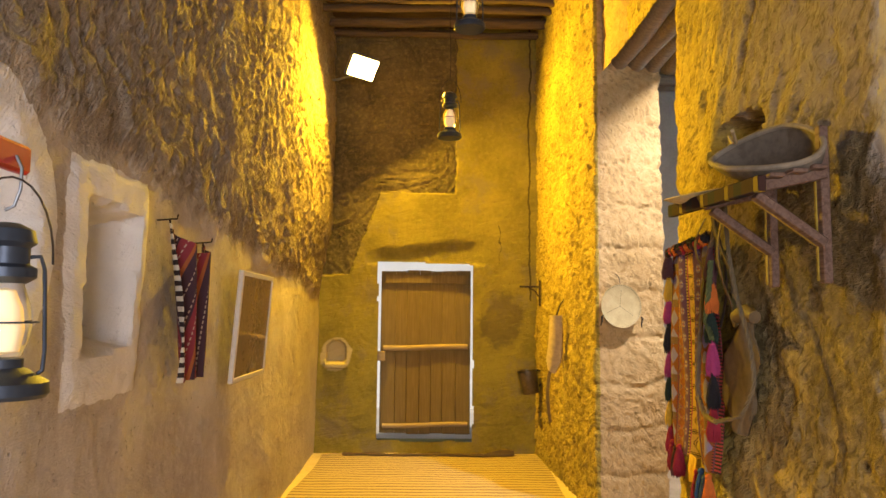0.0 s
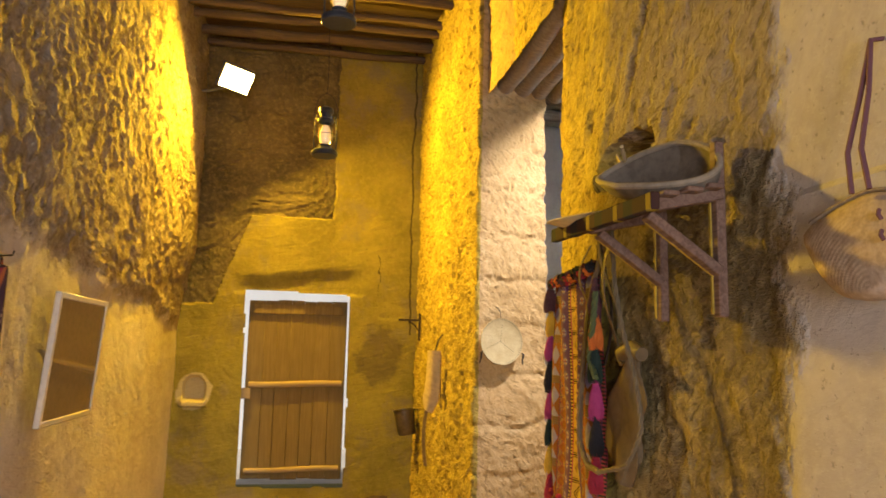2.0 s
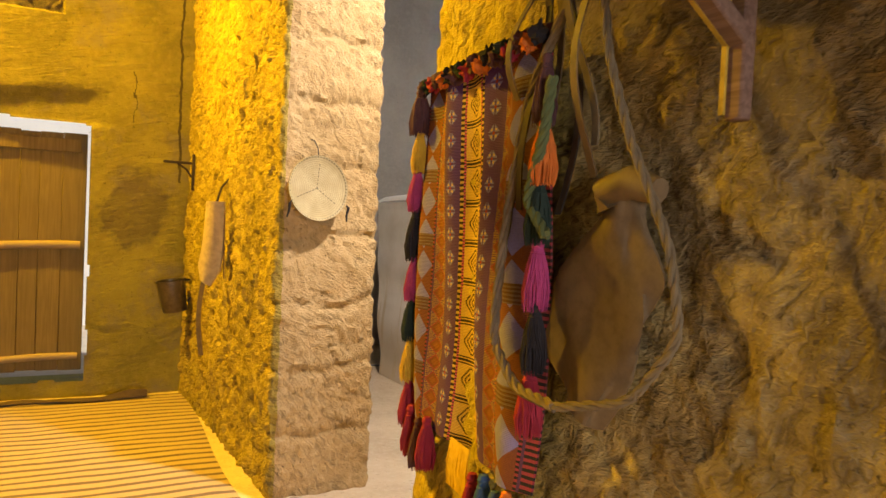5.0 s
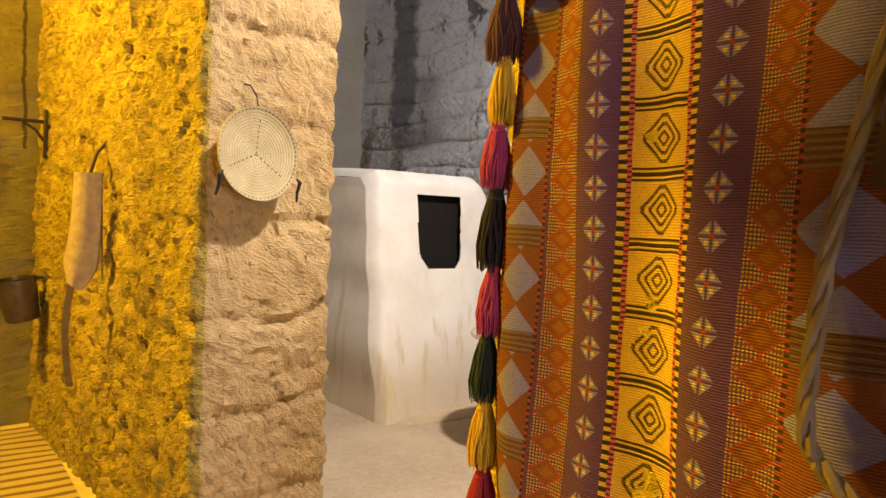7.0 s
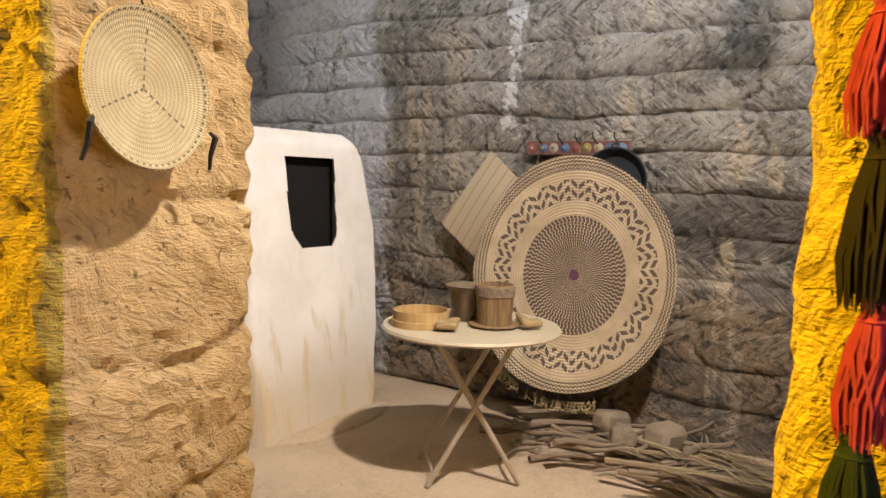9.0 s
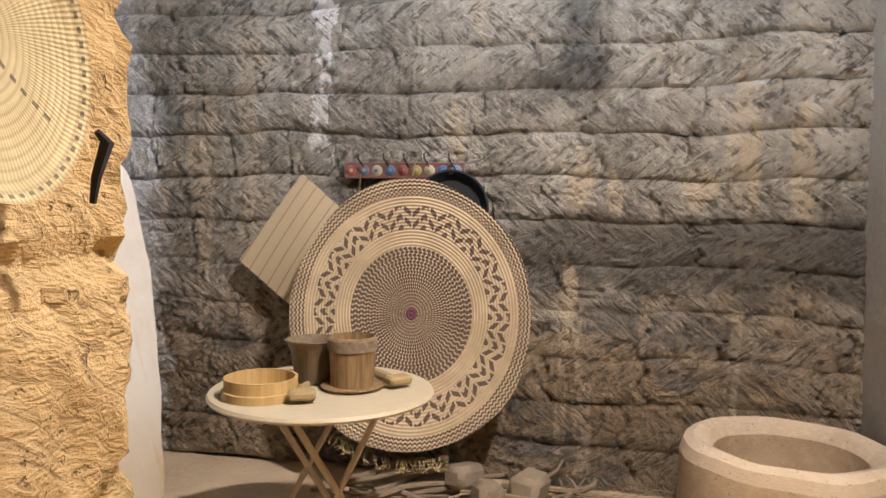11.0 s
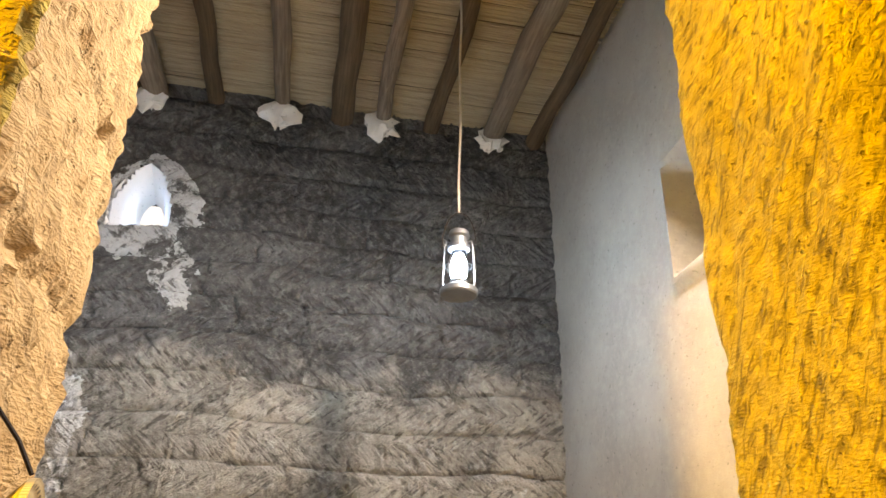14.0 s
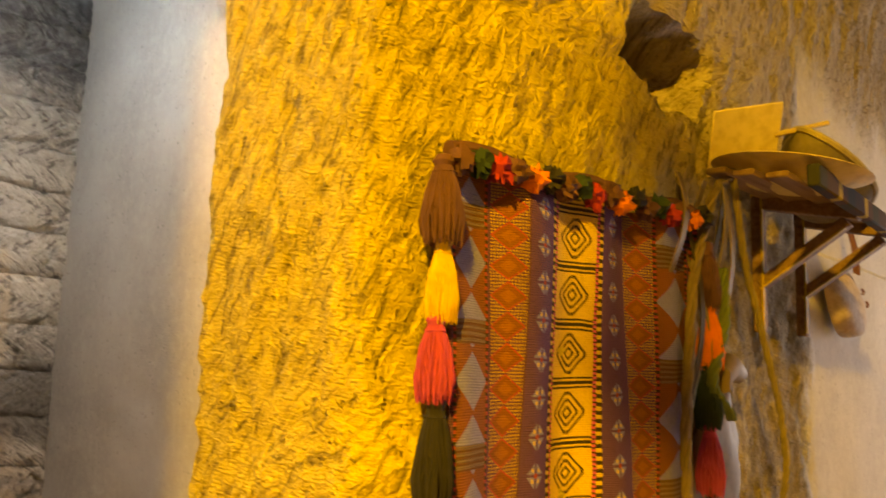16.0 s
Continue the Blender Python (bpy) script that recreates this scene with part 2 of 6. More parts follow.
def soot_wall_mat():
    k = Nodes("sooty_mud_courses")
    x, y, z = k.xyz()
    earth, h1 = mud_colour(k, (0.21, 0.16, 0.11), (0.36, 0.28, 0.205), (0.44, 0.36, 0.27))
    soot, h2 = mud_colour(k, (0.18, 0.172, 0.16), (0.45, 0.425, 0.385), (0.58, 0.55, 0.50))
    tar, h3 = mud_colour(k, (0.042, 0.041, 0.042), (0.155, 0.15, 0.15), (0.30, 0.29, 0.28))
    n = k.noise(1.6, 6, 0.65)
    rise = k.math("MULTIPLY_ADD", k.math("SUBTRACT", n, 0.5), 2.6, z)
    top = k.math("MULTIPLY_ADD", k.math("SUBTRACT", k.noise(2.6, 6, 0.7), 0.5), 1.1, z)
    col = k.mix(k.math("MULTIPLY", k.step(rise, 0.45, 1.45), 0.85), earth, soot)
    col = k.mix(k.math("MULTIPLY", k.step(top, 2.72, 3.0), 0.95), col, tar)
    low = k.math("MULTIPLY", k.step(k.noise(1, 4, 0.6, k.scaled(1.4, 1.4, 3.2)), 0.50, 0.62), k.step(rise, 1.9, 1.2))
    col = k.mix(k.math("MULTIPLY", low, 0.75), col, tar)
    # pale drips and rubbed patches, plaster round the vent
    streak = k.noise(1, 4, 0.6, k.scaled(1, 4.2, 0.7))
    col = k.mix(k.math("MULTIPLY", k.math("MULTIPLY", k.step(streak, 0.58, 0.64), k.step(top, 2.7, 2.3)), 0.6), col, (0.50, 0.42, 0.33))
    wy, wz = wavy(k, y, 0.45, 5), wavy(k, z, 0.5, 5)
    dy, dz = k.math("SUBTRACT", wy, 6.90), k.math("SUBTRACT", wz, 3.82)
    vent = k.math("LESS_THAN", k.math("ADD", k.math("MULTIPLY", dy, dy), k.math("MULTIPLY", dz, dz)), 0.115)
    run = k.math("MULTIPLY", k.math("LESS_THAN", k.math("ABSOLUTE", k.math("SUBTRACT", wavy(k, y, 0.30, 5), 7.03)), 0.055),
                 k.math("LESS_THAN", wavy(k, z, 0.3, 5), 2.72))
    run = k.math("MULTIPLY", run, k.math("GREATER_THAN", wz, 1.75))
    col = k.mix(k.math("MULTIPLY", k.math("MULTIPLY", k.math("MAXIMUM", vent, run), k.step(k.noise(6, 5, 0.7), 0.40, 0.50)), 0.92), col, (0.66, 0.65, 0.65))
    # a thrown patch of lime beside the vent
    lx, lz = k.math("DIVIDE", k.math("SUBTRACT", wavy(k, y, 0.4, 7), 6.62), 0.10), k.math("DIVIDE", k.math("SUBTRACT", wavy(k, z, 0.4, 7), 3.36), 0.19)
    splash = k.math("LESS_THAN", k.math("ADD", k.math("MULTIPLY", lx, lx), k.math("MULTIPLY", lz, lz)), 1.0)
    col = k.mix(k.math("MULTIPLY", k.math("MULTIPLY", splash, k.step(k.noise(8, 5, 0.7), 0.40, 0.50)), 0.9), col, (0.66, 0.65, 0.65))
    # a smoke-blackened band above the clay ring, and beige runs above it
    band = k.math("MULTIPLY", k.step(k.math("ABSOLUTE", k.math("SUBTRACT", wavy(k, z, 0.5, 3.0), 1.24)), 0.27, 0.17), k.step(wavy(k, y, 0.9, 2.2), 6.05, 5.75))
    col = k.mix(k.math("MULTIPLY", band, 0.85), col, k.mix(k.noise(5, 5), (0.05, 0.046, 0.043), (0.17, 0.155, 0.14)))
    vy, vz = wavy(k, y, 0.16, 9), wavy(k, z, 0.30, 9)
    for cy, cz, hw, hh_ in ((5.62, 1.63, 0.055, 0.13), (5.45, 1.54, 0.04, 0.10), (5.02, 1.57, 0.09, 0.11), (4.80, 1.74, 0.045, 0.19), (4.56, 1.70, 0.06, 0.30), (6.26, 1.86, 0.05, 0.11), (7.80, 1.74, 0.05, 0.15), (5.67, 0.96, 0.06, 0.22)):
        ey, ez = k.math("DIVIDE", k.math("SUBTRACT", vy, cy), hw), k.math("DIVIDE", k.math("SUBTRACT", vz, cz), hh_)
        spot = k.step(k.math("ADD", k.math("MULTIPLY", ey, ey), k.math("MULTIPLY", ez, ez)), 1.25, 0.75)
        col = k.mix(k.math("MULTIPLY", spot, 0.75), col, (0.50, 0.42, 0.32))
    # plaster by the oven
    ol = k.math("MULTIPLY", k.step(wavy(k, y, 1.2, 2.0), 8.0, 8.3), k.step(k.noise(1, 5, 0.65, k.scaled(2.6, 2.6, 1.2)), 0.39, 0.47))
    col = k.mix(k.math("MULTIPLY", ol, 0.85), col, (0.68, 0.68, 0.71))
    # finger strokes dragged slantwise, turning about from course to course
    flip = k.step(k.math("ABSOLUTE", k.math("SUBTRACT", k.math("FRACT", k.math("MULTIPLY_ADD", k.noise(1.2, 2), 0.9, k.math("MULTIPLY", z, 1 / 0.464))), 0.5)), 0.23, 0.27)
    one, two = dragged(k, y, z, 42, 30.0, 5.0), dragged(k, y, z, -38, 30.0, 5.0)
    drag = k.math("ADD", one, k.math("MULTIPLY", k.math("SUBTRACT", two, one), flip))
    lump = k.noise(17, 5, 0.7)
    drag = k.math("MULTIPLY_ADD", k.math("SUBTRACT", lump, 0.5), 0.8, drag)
    # shade of the stroke hollows painted in, where little light rakes the wall
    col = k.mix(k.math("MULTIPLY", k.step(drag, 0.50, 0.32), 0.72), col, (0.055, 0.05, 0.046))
    # lime skimmed over the strokes beside the oven, one dark run left bare
    dark_run = k.step(k.math("ABSOLUTE", k.math("SUBTRACT", wavy(k, y, 0.35, 4), 9.75)), 0.26, 0.16)
    col = k.mix(k.math("MULTIPLY", ol, 0.6), col, (0.66, 0.67, 0.72))
    col = k.mix(k.math("MULTIPLY", k.math("MULTIPLY", dark_run, k.step(wavy(k, z, 0.4, 4), 2.05, 2.25)), 0.8), col, (0.10, 0.105, 0.13))
    rough = k.bump(drag, 1.0, 0.055)
    return k.done(col, k.bump(h2, 0.8, 0.012, rough))


def simple_mud(name, dark, light, straw, strength=0.5, distance=0.008, scale=1.0):
    k = Nodes(name)
    col, h = mud_colour(k, dark, light, straw, scale)
    return k.done(col, k.bump(h, strength, distance))


def wood(name, a, b, rough=0.7, axis=2, grain=1.0, metal=0.0):
    k = Nodes(name, rough)
    s = [60 * grain, 60 * grain, 60 * grain]
    s[axis] = 3.0
    v = k.scaled(*s, vec=k.local())
    g = k.noise(1.0, 5, 0.6, v, 0.6)
    col = k.mix(k.step(g, 0.3, 0.7), a, b)
    col = k.mix(k.math("MULTIPLY", k.noise(5, 4), 0.45), col, tuple(c * 0.5 for c in a))
    col = k.mix(k.math("MULTIPLY", k.random(), 0.35), col, tuple(c * 0.6 for c in b))
    return k.done(col, k.bump(g, 0.35, 0.003))


def plain(name, colour, rough=0.6, metal=0.0, vary=0.25, bump=0.1):
    k = Nodes(name, rough, metal)
    n = k.noise(30, 4)
    col = k.mix(k.math("MULTIPLY", k.step(n, 0.35, 0.75), vary), colour, tuple(c * 0.45 for c in colour))
    return k.done(col, k.bump(n, bump, 0.002))


def glow(name, colour, strength):
    k = Nodes(name)
    k.put(k.bsdf.inputs["Emission Color"], (*colour, 1))
    k.bsdf.inputs["Emission Strength"].default_value = strength
    return k.done(colour)


def glass_mat(name, tint=(1, 1, 1), rough=0.03):
    k = Nodes(name, rough)
    k.bsdf.inputs["Transmission Weight"].default_value = 1.0
    k.bsdf.inputs["IOR"].default_value = 1.2
    return k.done(tint)


def carpet_mat():
    k = Nodes("striped_palm_mat")
    x, y, z = k.xyz()
    v = k.math("MULTIPLY_ADD", k.math("SUBTRACT", k.noise(2.0, 3), 0.5), 0.05, y)
    band = k.math("FRACT", k.math("DIVIDE", v, 0.098))
    stripe = k.step(k.math("ABSOLUTE", k.math("SUBTRACT", band, 0.5)), 0.22, 0.29)
    n = k.noise(1, 3, 0.6, k.scaled(30, 160, 30))
    cream = k.mix(n, (0.40, 0.31, 0.22), (0.30, 0.23, 0.16))
    brown = k.mix(n, (0.09, 0.06, 0.062), (0.15, 0.10, 0.095))
    col = k.mix(stripe, brown, cream)
    return k.done(col, k.bump(n, 0.6, 0.004))


def coil_mat(name, a, b, turns=70.0, upright=None):
    """Coiled palm weaving: rings round the local z axis, with stitches."""
    k = Nodes(name, 0.8)
    x, y, z = k.xyz(k.local())
    if upright is not None:
        x, y = y, k.math("SUBTRACT", z, upright)
    r = k.math("SQRT", k.math("ADD", k.math("MULTIPLY", x, x), k.math("MULTIPLY", y, y)))
    ang = k.math("ARCTAN2", y, x)
    ring = k.math("SINE", k.math("MULTIPLY", r, turns * 6.283))
    st = k.math("SINE", k.math("MULTIPLY_ADD", ang, 110.0, k.math("MULTIPLY", r, 60.0)))
    h = k.math("MULTIPLY_ADD", st, 0.35, ring)
    n = k.noise(9, 4)
    col = k.mix(k.step(n, 0.3, 0.7), a, b)
    col = k.mix(k.math("MULTIPLY", k.step(ring, -0.2, -0.9), 0.5), col, tuple(c * 0.4 for c in a))
    return k.done(col, k.bump(h, 0.7, 0.004))


M_LEFT, M_RIGHT, M_END, M_SOOT = wall_left_mat(), wall_right_mat(), wall_end_mat(), soot_wall_mat()
M_PLASTER = simple_mud("grey_lime_plaster", (0.30, 0.272, 0.243), (0.39, 0.358, 0.322), (0.42, 0.385, 0.335), 0.35, 0.006)
M_FLOOR = simple_mud("trodden_earth", (0.42, 0.33, 0.23), (0.54, 0.44, 0.32), (0.56, 0.47, 0.36), 0.35, 0.006)
M_LIME = simple_mud("whitewash", (0.74, 0.71, 0.68), (0.82, 0.80, 0.77), (0.80, 0.76, 0.70), 0.25, 0.006)
M_SAND = simple_mud("outdoor_sand", (0.40, 0.34, 0.26), (0.50, 0.43, 0.33), (0.52, 0.45, 0.35))
M_BEAM = wood("old_palm_log", (0.075, 0.05, 0.03), (0.16, 0.11, 0.065), 0.85, 0)
M_BEAM2 = wood("weathered_log", (0.15, 0.115, 0.085), (0.33, 0.26, 0.19), 0.85, 0)
M_REED = wood("reed", (0.38, 0.30, 0.20), (0.58, 0.49, 0.34), 0.75, 1)
M_PLANK = wood("door_plank", (0.19, 0.135, 0.045), (0.28, 0.20, 0.07), 0.75, 2)
M_RAIL = wood("peeled_pole", (0.36, 0.26, 0.13), (0.46, 0.35, 0.19), 0.65, 0)
M_CARPET = carpet_mat()
M_STEEL = plain("dull_steel", (0.25, 0.26, 0.28), 0.45, 0.8)
M_DARKMETAL = plain("dark_enamel", (0.05, 0.06, 0.08), 0.4, 0.5)
M_IRON = plain("rusty_iron", (0.06, 0.045, 0.035), 0.7, 0.5)
M_FLOODGLOW = glow("flood_face", (1.0, 0.72, 0.22), 60)
M_GLASS = glass_mat("lantern_glass")
M_BULBWARM = glow("warm_bulb", (1.0, 0.76, 0.42), 0.2)
M_BULBCOOL = glow("cool_bulb", (0.60, 0.79, 1.0), 620.0)
M_BLACK = plain("soot_black", (0.012, 0.011, 0.011), 0.95)
M_PALM = coil_mat("woven_palm", (0.50, 0.40, 0.22), (0.62, 0.52, 0.32), 62)
M_TABLE = plain("ivory_table_top", (0.50, 0.44, 0.33), 0.4, 0, 0.12)
M_LEG = plain("beige_tube", (0.40, 0.33, 0.25), 0.5)
M_BARK = wood("dry_stick", (0.20, 0.15, 0.11), (0.36, 0.29, 0.22), 0.9, 0)
M_CLAY = simple_mud("baked_clay", (0.40, 0.30, 0.21), (0.52, 0.42, 0.31), (0.56, 0.46, 0.35), 0.6, 0.008)
M_ROPE = plain("palm_rope", (0.17, 0.13, 0.075), 0.9, 0, 0.5, 0.6)
M_LEATHER = plain("kid_leather", (0.15, 0.105, 0.055), 0.65, 0, 0.5, 0.4)


# ---- mesh helpers ----
class Geo:
    """Vertices and faces gathered for one mesh."""

    def __init__(self):
        self.v, self.f = [], []

    def add(self, verts, faces):
        n = len(self.v)
        self.v += [tuple(p) for p in verts]
        self.f += [tuple(i + n for i in f) for f in faces]
        return self

    def box(self, c, s, m=None, bevel=0.004):
        """A box with chamfered edges about c, of size s, turned by m."""
        bm = bmesh.new()
        bmesh.ops.create_cube(bm, size=1.0)
        for v in bm.verts:
            v.co = Vector((v.co.x * s[0], v.co.y * s[1], v.co.z * s[2]))
        if bevel:
            bmesh.ops.bevel(bm, geom=bm.edges[:], offset=min(bevel, min(s) * 0.4), segments=1, affect="EDGES")
        t = Matrix.Translation(c) @ (m or Matrix())
        bm.verts.index_update()
        self.add([t @ v.co for v in bm.verts], [[v.index for v in f.verts] for f in bm.faces])
        bm.free()
        return self

    def tube(self, pts, radii, sides=8, closed=False, caps=True):
        pts = [Vector(p) for p in pts]
        n = len(pts)
        if not isinstance(radii, (list, tuple)):
            radii = [radii] * n
        verts, faces, up = [], [], None
        for i, p in enumerate(pts):
            a = pts[i - 1] if i or closed else p
            b = pts[(i + 1) % n] if i < n - 1 or closed else p
            d = (b - a).normalized()
            if up is None:
                up = d.orthogonal().normalized()
            side = d.cross(up)
            side = side.normalized() if side.length > 1e-5 else d.orthogonal().normalized()
            up = side.cross(d).normalized()
            for j in range(sides):
                w = 2 * math.pi * j / sides
                verts.append(p + (side * math.cos(w) + up * math.sin(w)) * radii[i])
        for i in range(n if closed else n - 1):
            k = (i + 1) % n
            for j in range(sides):
                q = (j + 1) % sides
                faces.append((i * sides + j, i * sides + q, k * sides + q, k * sides + j))
        if caps and not closed:
            faces += [tuple(range(sides))[::-1], tuple(range((n - 1) * sides, n * sides))]
        return self.add(verts, faces)

    def lathe(self, profile, segs=24, m=None, squash=(1, 1)):
        """A profile of (radius, height) turned about z."""
        m = m or Matrix()
        verts, faces = [], []
        for r, z in profile:
            for j in range(segs):
                w = 2 * math.pi * j / segs
                verts.append(m @ Vector((r * math.cos(w) * squash[0], r * math.sin(w) * squash[1], z)))
        for i in range(len(profile) - 1):
            for j in range(segs):
                q = (j + 1) % segs
                faces.append((i * segs + j, i * segs + q, (i + 1) * segs + q, (i + 1) * segs + j))
        return self.add(verts, faces)

    def sheet(self, nu, nv, fn, thick=0.0):
        """A grid of points fn(u, v), with a back a little behind when thick."""
        p = [[Vector(fn(i / nu, j / nv)) for j in range(nv + 1)] for i in range(nu + 1)]
        idx = lambda i, j: i * (nv + 1) + j
        faces = [(idx(i, j), idx(i + 1, j), idx(i + 1, j + 1), idx(i, j + 1)) for i in range(nu) for j in range(nv)]
        flat = [q for row in p for q in row]
        if not thick:
            return self.add(flat, faces)
        nrm = (p[-1][0] - p[0][0]).cross(p[0][-1] - p[0][0]).normalized() * thick
        n = len(flat)
        back = [q - nrm for q in flat]
        faces += [tuple(i + n for i in f[::-1]) for f in faces]
        rim = [idx(i, 0) for i in range(nu)] + [idx(nu, j) for j in range(nv)] + [idx(i, nv) for i in range(nu, 0, -1)] + [idx(0, j) for j in range(nv, 0, -1)]
        for a, b in zip(rim, rim[1:] + rim[:1]):
            faces.append((b, a, a + n, b + n))
        return self.add(flat + back, faces)


def link_mesh(name, geo, material, smooth=True):
    me = bpy.data.meshes.new(name)
    me.from_pydata(geo.v, [], geo.f)
    me.materials.append(material)
    if smooth:
        me.shade_smooth()
        me.set_sharp_from_angle(angle=radians(40))
    return new(name, me)


def thing(name, at, label, category, group="", m=None):
    ob = new(name)
    ob.empty_display_size = 0.05
    ob.matrix_world = m if m is not None else Matrix.Translation(at)
    return tagged(ob, label, category, group)


def part(name, geo, material, parent, label="", smooth=True):
    """One mesh under a thing or a part, written in its parent's own coordinates."""
    ob = link_mesh(name, geo, material, smooth)
    ob.parent = parent
    return tagged(ob, label)


def structure(name, geo, material, label, smooth=True, category="wall"):
    return tagged(link_mesh(name, geo, material, smooth), label, category, kind="structure")


TABLE = np.random.RandomState(7).rand(256, 256)


def vnoise(x, y):
    """Smooth value noise on arrays, 0 to 1."""
    xi, yi = np.floor(x).astype(int), np.floor(y).astype(int)
    fx, fy = x - xi, y - yi
    fx, fy = fx * fx * (3 - 2 * fx), fy * fy * (3 - 2 * fy)
    g = lambda a, b: TABLE[a % 256, b % 256]
    top = g(xi, yi) * (1 - fx) + g(xi + 1, yi) * fx
    low = g(xi, yi + 1) * (1 - fx) + g(xi + 1, yi + 1) * fx
    return top * (1 - fy) + low * fy


def fbm(x, y, octaves=4):
    total, amp, norm = 0, 1.0, 0
    for o in range(octaves):
        total = total + amp * vnoise(x * 2 ** o + 17.3 * o, y * 2 ** o + 5.1 * o)
        norm += amp
        amp *= 0.55
    return total / norm


def strokes(u, v, seed=0.0):
    """Hand-dragged daub: short ridges whose slant wanders over the wall."""
    turn = (fbm(u * 0.9 + seed, v * 0.9, 2) - 0.5) * 4.5 + 0.9
    a, b = u * np.cos(turn) + v * np.sin(turn), -u * np.sin(turn) + v * np.cos(turn)
    return fbm(a * 5 + seed, b * 26, 3) * 0.7 + fbm(u * 9 + seed, v * 9, 3) * 0.5 - 0.6


def combed(u, v, degrees, seed=0.0):
    """Straw daub combed one way by hand, the slant swaying a little."""
    turn = math.radians(degrees) + (fbm(u * 0.7 + seed, v * 0.7, 2) - 0.5) * 1.1
    a, b = u * np.cos(turn) + v * np.sin(turn), -u * np.sin(turn) + v * np.cos(turn)
    return fbm(a * 3.2 + seed, b * 19, 3) - 0.5


def ease(x, lo, hi):
    t = np.clip((x - lo) / (hi - lo), 0, 1)
    return t * t * (3 - 2 * t)


def swept(path, z0, z1, dz, relief, radius=0.06, hole=None):
    """A wall face swept along a plan path [(x, y, step)], its outward side to the left of the way, pushed out by relief(s, z, x, y)."""
    pts = [Vector((p[0], p[1])) for p in path]
    line = []
    for i, p in enumerate(pts):
        if 0 < i < len(pts) - 1 and radius:
            a, b = (pts[i - 1] - p), (pts[i + 1] - p)
            r = min(radius, a.length * 0.4, b.length * 0.4)
            p0, p1 = p + a.normalized() * r, p + b.normalized() * r
            for t in (0, 0.25, 0.5, 0.75, 1):
                line.append((p0 * (1 - t) + p * t) * (1 - t) + (p * (1 - t) + p1 * t) * t)
        else:
            line.append(p)
    dense, k = [line[0]], 0
    for a, b in zip(line, line[1:]):
        n = max(1, int((b - a).length / path[min(1, len(path) - 1)][2]))
        dense += [a.lerp(b, (i + 1) / n) for i in range(n)]
    xy = np.array([(p.x, p.y) for p in dense])
    d = np.gradient(xy, axis=0)
    d /= np.linalg.norm(d, axis=1)[:, None] + 1e-9
    nrm = np.stack([-d[:, 1], d[:, 0]], 1)
    s = np.concatenate([[0], np.cumsum(np.linalg.norm(np.diff(xy, axis=0), axis=1))])
    z = np.linspace(z0, z1, int((z1 - z0) / dz) + 1)
    S, Z = np.meshgrid(s, z, indexing="ij")
    X, Y = np.repeat(xy[:, :1], len(z), 1), np.repeat(xy[:, 1:], len(z), 1)
    h = relief(S, Z, X, Y)
    V = np.stack([X + nrm[:, :1] * h, Y + nrm[:, 1:] * h, Z], -1).reshape(-1, 3)
    nz = len(z)
    keep = hole(X, Y, Z) if hole else None
    geo = Geo()
    geo.v = [tuple(p) for p in V.tolist()]
    for i in range(len(s) - 1):
        for j in range(nz - 1):
            if keep is not None and keep[i, j] and keep[i + 1, j] and keep[i, j + 1] and keep[i + 1, j + 1]:
                continue
            geo.f.append((i * nz + j, (i + 1) * nz + j, (i + 1) * nz + j + 1, i * nz + j + 1))
    return geo


# ---- the large structure ----
def relief_left(s, z, x, y):
    up = ease(z + 0.075 * y + (fbm(y * 1.5, z * 1.5, 3) - 0.5) * 0.4, 2.31, 2.46)
    h = (fbm(y * 0.8, z * 0.8, 3) - 0.5) * 0.07 + strokes(y, z) * (0.018 + 0.055 * up) + 0.03 * up
    h = h + 0.10 * ease(y, 7.2, 8.6) * ease(z, 1.9, 2.6)
    # square niche and round niche, with soft edges
    jag = (fbm(y * 7, z * 7, 2) - 0.5) * 0.05
    box = ease(0.215 - np.abs(y - 3.31 - 0.05 * (z - 1.65)) + jag, 0.0, 0.035) * ease(0.27 - np.abs(z - 1.66) + jag, 0.0, 0.035)
    disc = ease(0.33 - np.hypot(y - 2.50, z - 1.79) + jag, 0.0, 0.10)
    lip = ease(0.325 - np.abs(y - 3.30) + jag, 0, 0.03) * ease(0.43 - np.abs(z - 1.64) + jag, 0, 0.03)
    return h + 0.018 * lip - 0.24 * box - 0.12 * disc


def relief_right(s, z, x, y):
    pale = (1 - ease(y + (fbm(y * 2, z * 2, 3) - 0.5) * 0.3, 2.76, 2.94)) * (1 - ease(z, 2.5, 3.0))
    u = s
    h = (fbm(u * 0.8 + 9, z * 0.8, 3) - 0.5) * 0.06 + (strokes(u, z, 3.7) * (0.034 - 0.02 * ease(z, 2.0, 2.3)) + combed(u, z, 120, 2.2) * 0.045 * ease(z, 1.9, 2.3) + (fbm(u * 15, z * 15, 2) - 0.5) * (0.028 - 0.016 * ease(z, 1.9, 2.3))) * (1 - 0.92 * pale)
    front = 1 - ease(x, 1.53, 1.6)
    hole = ease(0.145 - np.hypot((y - 3.90) * 0.55, (z - 2.37) * 1.1) + (fbm(y * 9, z * 9, 2) - 0.5) * 0.12, 0, 0.05)
    return h - 0.28 * hole * front + 0.02 * pale * (z < 2.0)


